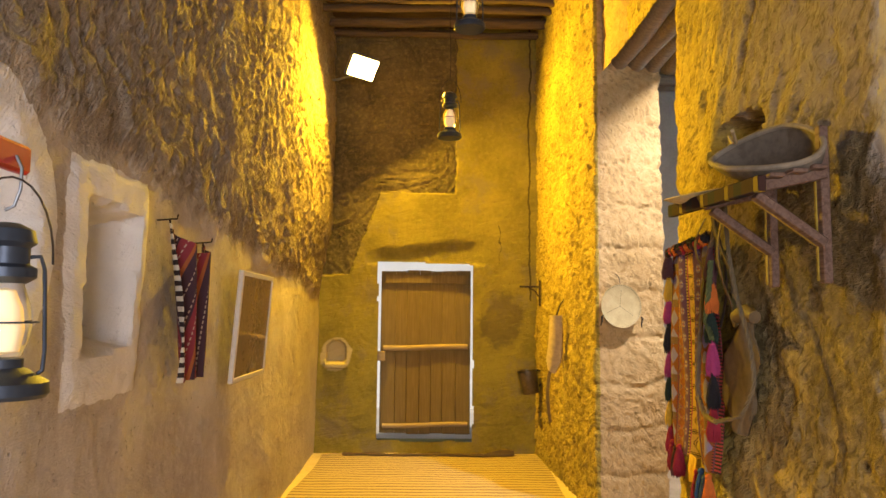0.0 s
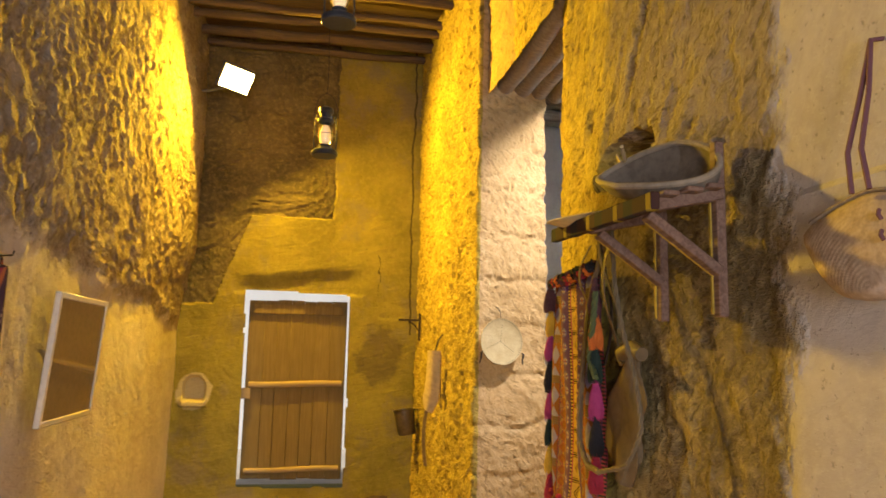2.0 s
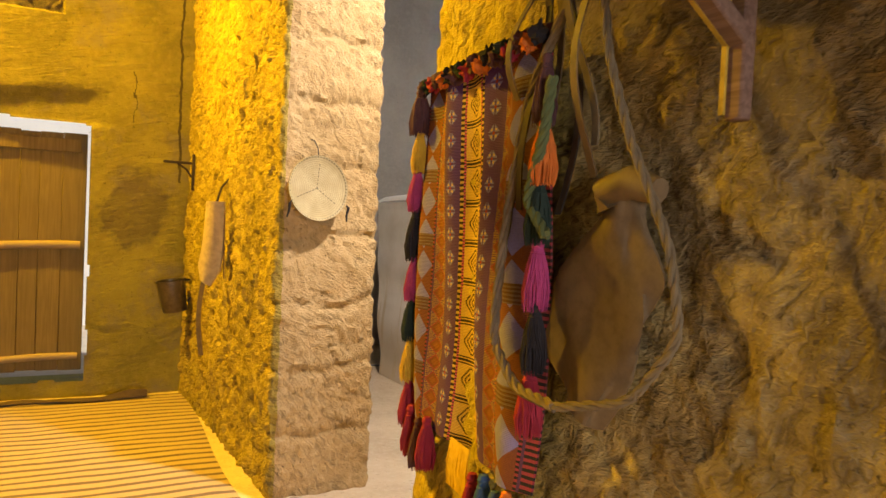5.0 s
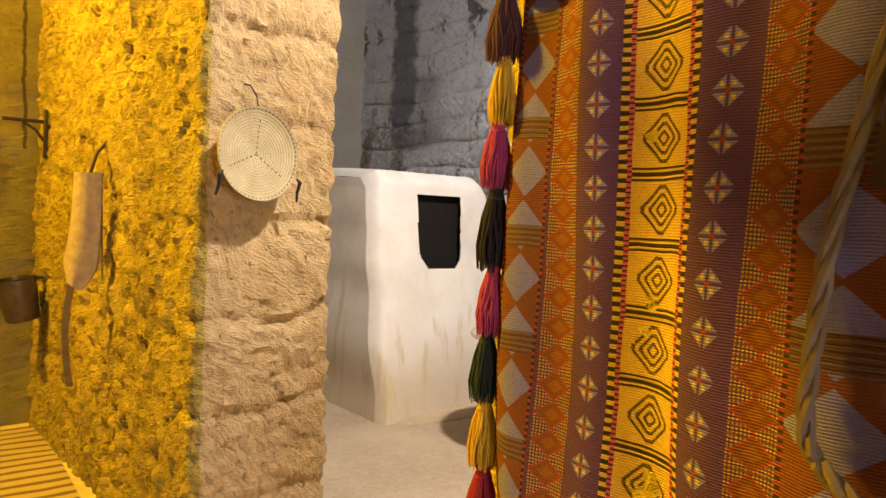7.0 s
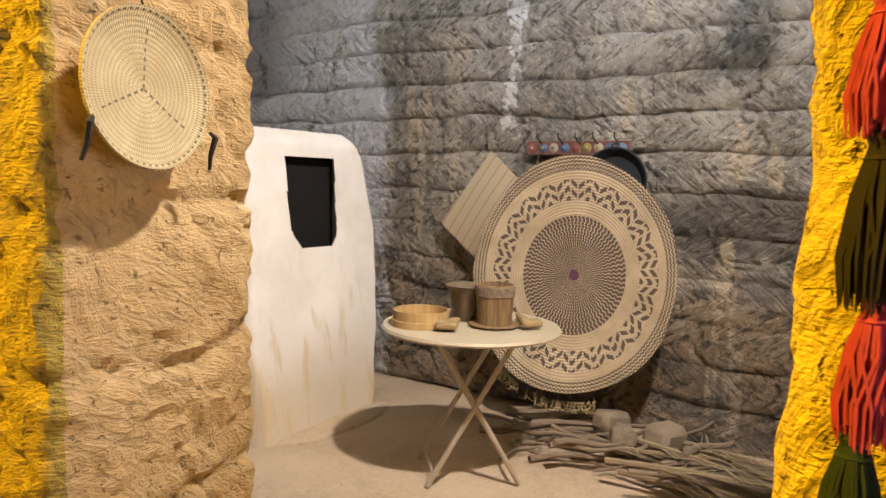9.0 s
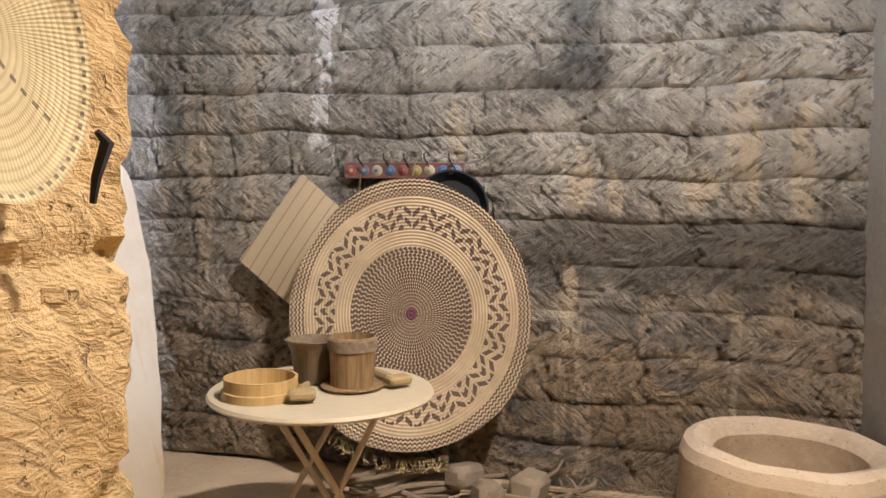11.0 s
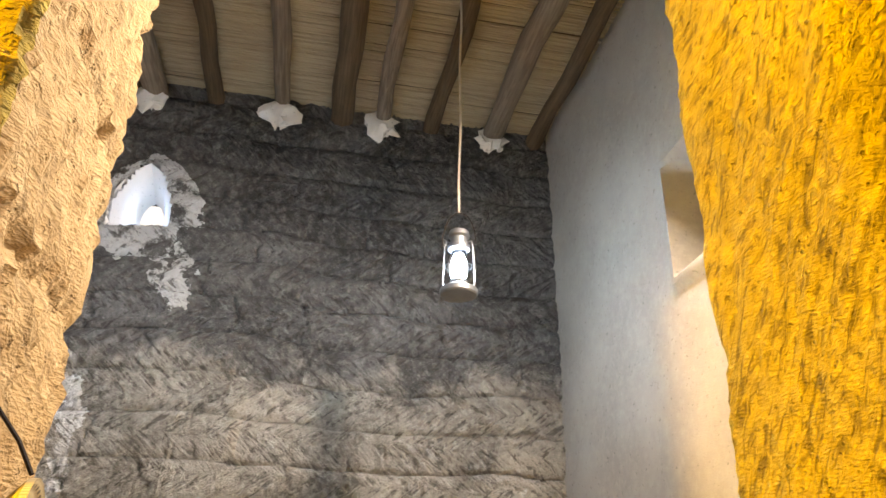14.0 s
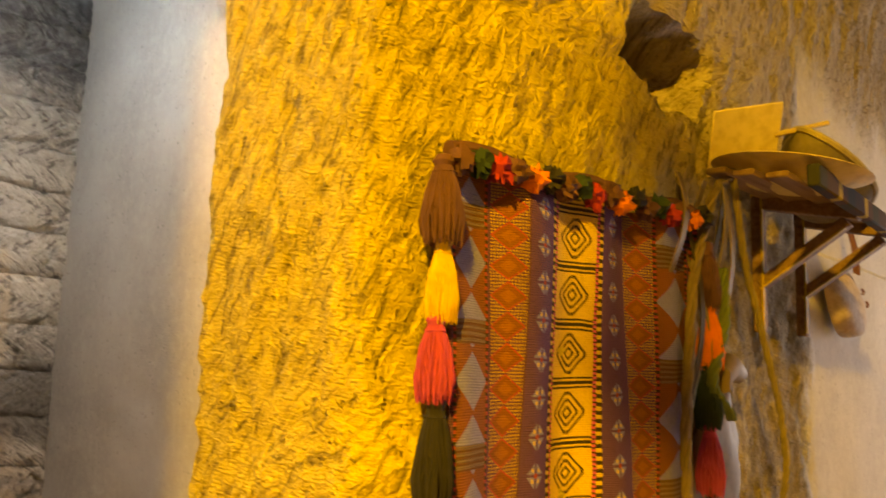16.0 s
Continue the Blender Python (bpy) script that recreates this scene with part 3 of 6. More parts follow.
def relief_far(s, z, x, y):
    lines = 0.5 + 0.5 * np.cos((z + (fbm(x * 3 + y, z, 2) - 0.5) * 0.12) * 2 * math.pi / 0.34)
    joint = -0.014 * ease(lines, 0.93, 1.0)
    return (fbm(s * 0.9 + 4, z * 0.9, 3) - 0.5) * 0.05 + strokes(s, z, 8.1) * 0.05 + (fbm(s * 17, z * 17, 2) - 0.5) * np.where(y > 6.34, 0.045, 0.012) + joint * (y < 6.34)


def relief_end(s, z, x, y):
    jag = (fbm(x * 6, z * 6, 2) - 0.5) * 0.05
    bare = ((z + jag > 2.92) & (x + jag < 0.32)) | ((x - 0.35 * z + jag < -1.56) & (z + jag > 1.98))
    h = (fbm(x * 0.9, z * 0.9, 3) - 0.5) * 0.06 + strokes(x, z, 1.3) * np.where(bare, 0.06, 0.016)
    h = h + np.where(bare, -0.015, 0.012)
    # dents beside the door, the small arched niche
    arch = np.where(z < 1.13, np.abs(x + 1.0), np.hypot(x + 1.0, z - 1.13))
    nich = ease(0.115 - arch, 0, 0.03) * ease(z, 0.97, 1.0)
    sill = ease(0.14 - np.abs(x + 1.0), 0, 0.03) * ease(0.05 - np.abs(z - 0.97), 0, 0.02)
    fade = 0.10 * ease(0.20 - np.abs(x - 0.86), -0.1, 0.15) * ease(0.35 - np.abs(z - 1.45), -0.15, 0.2)
    lintel = 0.05 * ease(2.32 + 0.05 * np.sin(x * 3) - z, -0.05, 0.12) * ease(z, 2.08, 2.12) * ease(0.75 - np.abs(x), 0.0, 0.3)
    return h - 0.10 * nich + 0.05 * sill - 0.4 * fade * 0.3 - lintel


wall_left = swept([(-1.21, 9.2, 0.03), (-1.21, -2.6, 0.024)], -0.02, 5.0, 0.024, relief_left, 0)
wall_left.box((-1.75, 3.3, 2.5), (0.5, 12.2, 5.2))
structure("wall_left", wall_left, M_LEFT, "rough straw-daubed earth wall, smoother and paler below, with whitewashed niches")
wall_right = swept([(1.46, -2.6, 0.02), (1.465, 3.0, 0.02), (1.43, 4.2, 0.02), (1.435, 4.58, 0.02), (1.50, 4.87, 0.02), (2.06, 4.87, 0.02), (2.06, 4.1, 0.02)], -0.02, 5.0, 0.022, relief_right, 0.05)
wall_right.box((1.86, 1.0, 2.5), (0.30, 6.8, 5.2))
structure("wall_right", wall_right, M_RIGHT, "rough straw-daubed earth wall with dark stains, painted-in shade and lamp yellow, and a pale plastered stretch")
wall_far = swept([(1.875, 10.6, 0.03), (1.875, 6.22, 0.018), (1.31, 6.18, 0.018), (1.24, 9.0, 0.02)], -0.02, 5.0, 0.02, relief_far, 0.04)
wall_far.box((1.60, 8.6, 2.5), (0.36, 4.4, 5.2))
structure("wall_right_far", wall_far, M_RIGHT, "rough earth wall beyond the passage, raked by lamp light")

DOOR = (-0.55, 0.54, 0.12, 2.11)


def door_hole(x, y, z):
    jag = (fbm(x * 5, z * 5, 2) - 0.5) * 0.03
    return (x > DOOR[0] + jag) & (x < DOOR[1] + jag) & (z > DOOR[2] + jag) & (z < DOOR[3] + jag + 0.03 * (x < 0))


wall_end = swept([(1.5, 8.75, 0.018), (-1.4, 8.75, 0.018)], -0.02, 5.0, 0.018, relief_end, 0, door_hole)
for c, sz in (((-1.18, 9.06, 2.5), (0.88, 0.5, 5.2)), ((1.17, 9.06, 2.5), (0.88, 0.5, 5.2)),
              ((0, 9.06, 3.70), (1.5, 0.5, 3.0)), ((0, 9.06, -0.09), (1.5, 0.5, 0.32))):
    wall_end.box(c, sz, bevel=0.02)
structure("wall_end", wall_end, M_END, "earth end wall, smooth yellow plaster beside bare dark straw daub")

# over the passage: the wall goes on above two old lintel poles
over = swept([(1.40, 4.7, 0.02), (1.38, 6.4, 0.02)], 3.49, 5.0, 0.022, relief_far, 0)
over.box((1.70, 5.5, 4.35), (0.52, 1.6, 1.4), bevel=0.03)
structure("wall_over_passage", over, M_RIGHT, "earth wall above the lintel of the passage")
lintel = thing("lintel", (1.7, 5.5, 3.58), "old split-log lintel over the passage, dusty brown", "lintel")
for i, x in enumerate((-0.17, -0.03, 0.11, 0.25)):
    part("pole", Geo().tube([(x, -0.85 + 0.2 * j, 0.012 * math.sin(j + i)) for j in range(9)], 0.072 + 0.006 * (i % 2), 10), M_BEAM2, lintel)

# the inner room
COURSE = 0.232
wall_back = thing("wall_back", (0, 0, 0), "sooty wall of mud courses with cracks and pale drips", "wall")
wall_back["kind"] = "structure"
VENT = (6.90, 3.88)


def relief_course(k):
    def f(s, z, x, y):
        t = (z - k * COURSE) / COURSE
        edge = np.minimum(t, 1 - t)
        ragged = 2.6 + 5.0 * fbm(y * 2.1 + k * 5.3, z * 3, 3)
        bulge = (0.034 * np.sqrt(np.clip(edge * ragged, 0, 1)) - 0.034) * (0.45 + 0.55 * ease(z, 1.0, 1.7))
        h = bulge + strokes(y, z, k * 2.3) * 0.06 + (fbm(y * 14, z * 14, 3) - 0.5) * 0.018 + (fbm(y * 1.1, z, 3) - 0.5) * 0.05
        cell = y / 0.40 + k * 0.37 + (fbm(y * 0 + k * 1.7, z * 11, 2) - 0.5) * 0.45 + (vnoise(y * 0.8, z * 0 + k) - 0.5) * 1.2
        crack = np.abs(cell - np.round(cell)) * 0.40
        strong = vnoise(np.round(cell) * 3.7 + 0.5, z * 0 + k * 1.9) > 0.42
        h = h - 0.035 * strong * (1 - ease(crack, 0.002, 0.014))
        return h
    return f


def vent_hole(x, y, z):
    w = 0.185 * np.clip((4.16 - z) / 0.35, 0, 1) ** 0.55
    return (np.abs(y - VENT[0]) < w) & (z > 3.67) & (z < 4.14)


for k in range(0, 21):
    g = swept([(4.69, 3.9, 0.018), (4.69, 10.6, 0.018)], k * COURSE, (k + 1) * COURSE, 0.0166, relief_course(k), 0, vent_hole)
    g.v = [(a, b, c + 0.10 * (noise.noise((b * 0.9, c * 1.1, 3.3)) * 0.6 + noise.noise((b * 2.7, c * 1.6, 7.1)) * 0.3)) for a, b, c in g.v]
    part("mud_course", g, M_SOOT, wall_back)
core = Geo()
for c, sz in (((5.05, 5.2, 2.5), (0.56, 2.96, 5.2)), ((5.05, 8.87, 2.5), (0.56, 3.5, 5.2)), ((5.05, 6.9, 1.8), (0.56, 0.7, 3.70)), ((5.05, 6.9, 4.6), (0.56, 0.7, 0.9))):
    core.box(c, sz, bevel=0.0)
part("wall_core", core, M_SOOT, wall_back)
vent = thing("window_1", (4.70, 6.90, 3.66), "small arched vent with a whitewashed funnel-shaped reveal, daylight beyond", "window")
vent["kind"] = "structure"
arch_pts = [(-0.185, 0.0), (-0.19, 0.12), (-0.165, 0.26), (-0.10, 0.38), (0.0, 0.46), (0.10, 0.38), (0.165, 0.26), (0.19, 0.12), (0.185, 0.0)]
rev = Geo()
rev.sheet(8, 8, lambda u, v: (-0.01 + 0.33 * u, arch_pts[round(v * 8)][0] * (1 - 0.62 * u), 0.17 * u + arch_pts[round(v * 8)][1] * (1 - 0.62 * u)))
rev.sheet(8, 4, lambda u, v: (-0.01 + 0.33 * u, (-0.185 + 0.37 * v) * (1 - 0.62 * u), 0.17 * u))
part("reveal", rev, M_LIME, vent, "whitewashed splayed reveal")


def relief_side(s, z, x, y):
    jag = (fbm(x * 7, z * 7, 2) - 0.5) * 0.05
    nich = ease(0.29 - np.abs(x - 2.86) + jag, 0, 0.03) * ease(0.28 - np.abs(z - 3.22) + jag, 0, 0.03)
    return (fbm(x * 0.9, z * 0.9, 3) - 0.5) * 0.05 + (fbm(x * 6, z * 6, 3) - 0.5) * 0.008 - 0.2 * nich + 0.03 * ease(0.36 - np.abs(x - 2.86) + jag, 0, 0.04) * ease(0.34 - np.abs(z - 3.22) + jag, 0, 0.04)


side = swept([(1.9, 4.27, 0.025), (5.0, 4.27, 0.025)], -0.02, 5.0, 0.025, relief_side, 0)
side.box((3.45, 3.87, 2.5), (3.3, 0.3, 5.2))
structure("wall_room_side", side, M_PLASTER, "smooth grey lime-plastered side wall of the room")
structure("wall_room_far", Geo().box((3.4, 10.65, 2.5), (3.6, 0.3, 5.2)), M_PLASTER, "plain plastered end wall of the room")
# backdrop added outside so that the vent opening looks bright
structure("vent_backdrop", Geo().box((7.8, 6.9, 3.5), (0.4, 7.0, 7.2)), M_LIME, "added sunlit whitewashed backdrop that brightens the vent opening")
# behind the walker: an unseen wall, added with an opening for the light there
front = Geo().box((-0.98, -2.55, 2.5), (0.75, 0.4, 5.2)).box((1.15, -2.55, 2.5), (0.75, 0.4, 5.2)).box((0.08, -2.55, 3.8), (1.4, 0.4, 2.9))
structure("wall_behind", front, M_END, "unseen plain earth wall added behind the walker, open to let light in")

ground = Geo().box((0, 0, -0.08), (400, 400, 0.05), bevel=0)
# pale wall made up outside to fill the door's gaps with sunlight
structure("door_backdrop", Geo().box((0, 13.2, 1.4), (14, 0.4, 3.0)), M_LIME, "added pale sunlit backdrop outside that brightens the door gaps")
structure("ground", ground, M_SAND, "bare sandy ground outside", category="ground")


def bumpy(x0, x1, y0, y1, step, z, amp):
    return Geo().sheet(int((x1 - x0) / step), int((y1 - y0) / step),
                       lambda u, v: (x0 + u * (x1 - x0), y0 + v * (y1 - y0), z + amp * (noise.noise((x0 + u * 3.1, y0 + v * 7.3, 2)) + 0.4 * noise.noise((u * 31, v * 73, 5)))))


structure("floor", bumpy(-1.5, 5.2, -2.8, 10.7, 0.06, -0.005, 0.012), M_FLOOR, "trodden pale earth floor", category="floor")

# ceilings: logs with brushwood above
rnd = random.Random(5)


def log_points(a, b, wob, n=10):
    a, b = Vector(a), Vector(b)
    return [a.lerp(b, i / n) + Vector((rnd.uniform(-wob, wob), rnd.uniform(-wob, wob), rnd.uniform(-wob, wob))) for i in range(n + 1)]


deck = Geo().box((0.1, 3.2, 4.93), (3.2, 12.4, 0.1))
y = -2.3
while y < 8.7:
    r = rnd.uniform(0.035, 0.07)
    deck.tube(log_points((-1.5, y + rnd.uniform(-0.06, 0.06), 4.80 - r), (1.7, y + rnd.uniform(-0.06, 0.06), 4.80 - r), 0.012), [r * rnd.uniform(0.85, 1.1) for _ in range(11)], 9)
    y += rnd.uniform(0.13, 0.40)
structure("ceiling_corridor", deck, M_BEAM, "dark smoky log ceiling of the corridor", category="ceiling")

deck = Geo().box((3.4, 7.3, 4.85), (3.6, 7.0, 0.08))
structure("ceiling_room", deck, M_BEAM, "roof layer above the reeds", category="ceiling")
reeds = Geo()
x = 1.9
while x < 5.0:
    r = rnd.uniform(0.007, 0.012)
    reeds.tube([(x + rnd.uniform(-0.01, 0.01), yy, 4.74 + rnd.uniform(-0.006, 0.006)) for yy in (4.0, 5.5, 7.0, 8.5, 10.6)], r, 5, caps=False)
    x += r * 1.75
structure("ceiling_reeds", reeds, M_REED, "reed matting laid over the room's beams", category="ceiling")
for i, y in enumerate((4.36, 4.70, 5.12, 5.48, 5.75, 6.17, 6.59, 6.98, 7.4, 7.85, 8.3, 8.8, 9.3, 9.8)):
    r = 0.055 + 0.02 * (i % 3 == 1)
    b = thing("ceiling_beam", (0, 0, 0), "rough dark palm-log ceiling beam set in the wall", "beam", "beams of the room")
    b["kind"] = "structure"
    part("log", Geo().tube(log_points((1.8, y + rnd.uniform(-0.04, 0.04), 4.735 - r), (4.95, y, 4.735 - r), 0.012), [r * rnd.uniform(0.9, 1.1) for _ in range(11)], 10), (M_BEAM, M_BEAM2)[i % 2], b)
    if 4.6 < y < 7.2 and i % 2 == 1 or i == 7:
        blob = Geo().lathe([(0.001, -0.10), (0.03, -0.095), (0.06, -0.075), (0.085, -0.04), (0.095, 0.0), (0.09, 0.03), (0.075, 0.055), (0.04, 0.07), (0.001, 0.075)], 26)
        blob.v = [(4.655 + 0.55 * a * (1 + 0.9 * noise.noise((a * 14, b * 14, c * 14 + i))), y + 1.05 * b * (1 + 1.1 * noise.noise((a * 17 + 5, b * 17, c * 17 + i))), 4.605 + c * (1 + 0.9 * noise.noise((a * 15, b * 15 + 9, c * 9 + i))) - (0.05 * max(0.0, noise.noise((b * 40, i, 0))) if c < 0 else 0)) for a, b, c in blob.v]
        part("plaster_dab", blob, M_LIME, b, "pale plaster packed round the beam end")


# ---- things of the corridor ----
def arc(cx, cy, r, a0, a1, n):
    return [(cx + r * math.cos(radians(a0 + (a1 - a0) * i / n)), cy + r * math.sin(radians(a0 + (a1 - a0) * i / n))) for i in range(n + 1)]


carpet = tagged(link_mesh("floor_mat", Geo().sheet(60, 130, lambda u, v: (-1.12 + 2.33 * u + 0.03 * math.sin(v * 9), 4.3 + 4.3 * v, 0.020 + 0.006 * noise.noise((u * 6, v * 14, 1)) + 0.004 * math.sin((4.3 + 4.3 * v) / 0.098 * 6.283)), 0.012), M_CARPET),
                "flat-woven floor mat with brown and cream stripes", "rug")

door = thing("door_1", (0, 8.90, 0.16), "closed plank door, daylight in the gaps around it", "door")
door["kind"] = "structure"
xs = [-0.515, -0.345, -0.215, -0.07, 0.06, 0.19, 0.345, 0.512]
for a, b in zip(xs, xs[1:]):
    part("board", Geo().box(((a + b) / 2, 0, 0.953), (b - a - 0.001, 0.035, 1.845 + rnd.uniform(-0.025, 0.01)), None, 0.005), M_PLANK, door)
for z, r in ((0.13, 0.028), (1.0, 0.032)):
    part("batten", Geo().tube([(x, -0.032 + 0.004 * math.sin(x * 9), z + 0.012 * math.sin(x * 4)) for x in np.linspace(-0.48, 0.48, 12)], r, 10), M_RAIL, door, "peeled round pole nailed across")
# unseen panel added to keep daylight from leaking between the boards
part("backing", Geo().box((0, 0.03, 0.95), (0.93, 0.012, 1.78), None, 0.0), M_PLANK, door)
part("top_rail", Geo().box((0, -0.03, 1.78), (0.94, 0.03, 0.10)), M_PLANK, door)
part("latch", Geo().box((-0.50, -0.05, 0.9), (0.09, 0.06, 0.11)), M_RAIL, door, "wooden latch block")

flood = thing("floodlight", FLOOD, "small floodlight glaring yellow-white, fixed high in the corner", "floodlight", m=look(FLOOD, FLOOD_AIM, 8))
part("housing", Geo().box((0, 0, 0.045), (0.33, 0.26, 0.06), None, 0.012), M_STEEL, flood)
part("lens", Geo().box((0, 0, 0.008), (0.295, 0.22, 0.012), None, 0.003), M_FLOODGLOW, flood, "glaring lit lens")
inv = flood.matrix_world.inverted()
part("bracket", Geo().tube([inv @ Vector(p) for p in ((-0.74, 8.26, 4.18), (-0.80, 8.34, 4.16), (-1.0, 8.40, 4.12), (-1.2, 8.42, 4.10))], 0.014, 8), M_STEEL, flood)


def hurricane_lantern(at, h, label, metal, bulb, group="", cord=0.0, cord_mat=None, turn=0):
    """Tank, globe, frame tubes, chimney and bail; h is the height to the chimney's top."""
    k = h / 0.34
    ob = thing("hurricane_lantern", at, label, "lantern", group, pose(*at, 0, 0, turn))
    S = Matrix.Diagonal((k, k, k, 1))
    prof = lambda pts, segs=24: Geo().lathe([(r * k, z * k) for r, z in pts], segs)
    part("tank", prof([(0.001, 0.0), (0.082, 0.0), (0.088, 0.008), (0.086, 0.03), (0.062, 0.045), (0.04, 0.058), (0.04, 0.075), (0.001, 0.078)]), metal, ob)
    globe = part("globe", prof([(0.036, 0.08), (0.046, 0.11), (0.052, 0.14), (0.046, 0.18), (0.034, 0.215), (0.033, 0.22)]), M_GLASS, ob, "clear glass globe")
    globe.visible_shadow = False
    part("bulb", prof([(0.001, 0.085), (0.026, 0.09), (0.032, 0.13), (0.028, 0.17), (0.016, 0.205), (0.001, 0.21)], 16), bulb, ob, "lit bulb")
    part("chimney", prof([(0.036, 0.22), (0.054, 0.232), (0.054, 0.25), (0.04, 0.258), (0.04, 0.29), (0.052, 0.30), (0.046, 0.325), (0.02, 0.338), (0.001, 0.34)]), metal, ob)
    for sgn in (-1, 1):
        pts = [(sgn * x * k, 0, z * k) for x, z in ((0.058, 0.04), (0.072, 0.05), (0.074, 0.09), (0.069, 0.2), (0.066, 0.25), (0.058, 0.275), (0.03, 0.272))]
        part("side_tube", Geo().tube(pts, 0.0042 * k, 8), metal, ob)
    part("guard", Geo().tube([(0.062 * k * c, 0.062 * k * s_, 0.145 * k) for c, s_ in arc(0, 0, 1, 0, 345, 24)], 0.002 * k, 5, True), metal, ob)
    bail = [(0.08 * k * c, 0, (0.26 + 0.17 * s_) * k) for c, s_ in arc(0, 0, 1, 0, 180, 14)]
    part("bail", Geo().tube(bail, 0.0025 * k, 6), M_IRON, ob, "thin wire bail")
    if cord:
        part("cord", Geo().tube([(0.004 * math.sin(i * 1.3), 0.004 * math.cos(i * 1.7), (0.43 * k) + (cord - 0.43 * k) * i / 10) for i in range(11)], 0.006 if cord_mat else 0.003, 6), cord_mat or M_IRON, ob)
    return ob


hurricane_lantern((0.17, 6.40, 2.98), 0.39, "small hurricane lantern with amber glass hanging from the ceiling", M_DARKMETAL, M_BULBWARM, "hanging lanterns", 1.80)
hurricane_lantern((0.186, 4.02, 2.94), 0.30, "hurricane lantern with amber glass hanging from the ceiling logs", M_DARKMETAL, M_BULBWARM, "hanging lanterns", 1.90)
M_CORD = plain("pale_cord", (0.52, 0.46, 0.38), 0.9)
hurricane_lantern((3.483, 5.184, 2.90), 0.335, "grey hurricane lantern glowing cool white on a long cord", M_STEEL, M_BULBCOOL, "hanging lanterns", 1.83, M_CORD, 70)
hurricane_lantern((3.43, 6.97, 2.93), 0.335, "grey hurricane lantern glowing cool white on a long cord", M_STEEL, M_BULBCOOL, "hanging lanterns", 1.85, M_CORD, 40)
hurricane_lantern((-0.98, 2.25, 1.34), 0.40, "black hurricane lantern hanging from a red peg rail", M_DARKMETAL, M_BULBWARM, "", 0.0, None, 31)
rail = thing("peg_rail", (-1.0, 2.03, 1.90), "red painted wooden peg rail with a metal hook", "rail")
part("board", Geo().box((0, 0, 0), (0.03, 0.62, 0.07), None, 0.008), plain("red_paint", (0.42, 0.03, 0.04), 0.45), rail)
for y in (-0.22, 0.22):
    part("arm", Geo().box((-0.13, y, 0), (0.25, 0.035, 0.04)), M_RAIL, rail)
part("hook", Geo().tube([(0.015, 0.24, 0.0), (0.03, 0.24, -0.03), (0.03, 0.24, -0.08), (0.02, 0.235, -0.12), (0.0, 0.235, -0.13)], 0.004, 6), M_STEEL, rail)



def stripe_cloth_mat():
    k = Nodes("striped_wool_cloth", 0.95)
    x, y, z = k.xyz(k.local())
    f = k.math("FRACT", k.math("MULTIPLY", y, 9.0))
    n = k.noise(1, 3, 0.5, k.scaled(90, 90, 500, vec=k.local()))
    col = k.mix(k.step(f, 0.55, 0.58), (0.05, 0.025, 0.035), (0.20, 0.03, 0.04))
    thin = k.math("MULTIPLY", k.math("GREATER_THAN", k.math("FRACT", k.math("MULTIPLY", f, 4.0)), 0.86), k.math("GREATER_THAN", k.math("FRACT", k.math("MULTIPLY", z, 40.0)), 0.4))
    col = k.mix(k.math("MULTIPLY", thin, 0.8), col, (0.40, 0.30, 0.24))
    col = k.mix(k.math("MULTIPLY", k.step(f, 0.90, 0.92), 1.0), col, (0.30, 0.09, 0.03))
    edge = k.step(k.math("MULTIPLY_ADD", z, 0.14, y), -0.135, -0.137)
    chk = k.math("GREATER_THAN", k.math("FRACT", k.math("MULTIPLY", z, 22.0)), 0.5)
    col = k.mix(edge, col, k.mix(chk, (0.5, 0.46, 0.40), (0.03, 0.02, 0.02)))
    return k.done(col, k.bump(n, 0.5, 0.003))


cloth = thing("hanging_cloth", (-1.15, 4.02, 1.22), "dark striped woollen cloth hung in folds from two nails", "textile")


def drape(u, v):
    w = 0.36 + 0.20 * v
    sag = 0.10 * math.sin(u * math.pi) * v ** 3
    return (0.03 + 0.035 * math.sin(u * 15 + v * 3.2) * (0.4 + 0.6 * v) + 0.015 * math.sin(u * 31 + v * 5), (u - 0.5) * w + 0.03 * (1 - v), 0.70 * v - sag + 0.05 * (0.5 - u) * v)


part("cloth", Geo().sheet(48, 36, drape, 0.006), stripe_cloth_mat(), cloth)
for y in (-0.26, 0.26):
    part("nail", Geo().tube([(-0.09, y, 0.69 - y * 0.1), (0.035, y, 0.70 - y * 0.1), (0.04, y, 0.72 - y * 0.1)], 0.004, 6), M_IRON, cloth)

pic = thing("picture_frame", (-1.12, 5.22, 1.455), "pale thin-framed picture behind reflecting glass, leaning off the wall", "picture", m=pose(-1.11, 5.22, 1.455, 0, 4, 0))
M_FRAME = plain("pale_frame", (0.62, 0.57, 0.50), 0.35)
for y, s in ((-0.405, 0.03), (0.405, 0.03)):
    part("frame_side", Geo().box((0, y, 0), (0.03, s, 0.66)), M_FRAME, pic)
for z in (-0.315, 0.315):
    part("frame_rail", Geo().box((0, 0, z), (0.03, 0.78, 0.03)), M_FRAME, pic)
part("backing", Geo().box((-0.008, 0, 0), (0.008, 0.8, 0.62)), plain("faded_print", (0.42, 0.38, 0.30), 0.8, 0, 0.5), pic, "faded brownish print")
pane = part("glass_pane", Geo().box((0.007, 0, 0), (0.003, 0.78, 0.60), None, 0.0), plain("picture_gloss", (0.24, 0.18, 0.10), 0.06, 0.2, 0.3, 0.0), pic, "glossy reflecting glass")
fruit = thing("dried_pod", (-1.33, 3.22, 1.425), "small dark red dried pod in the niche", "pod")
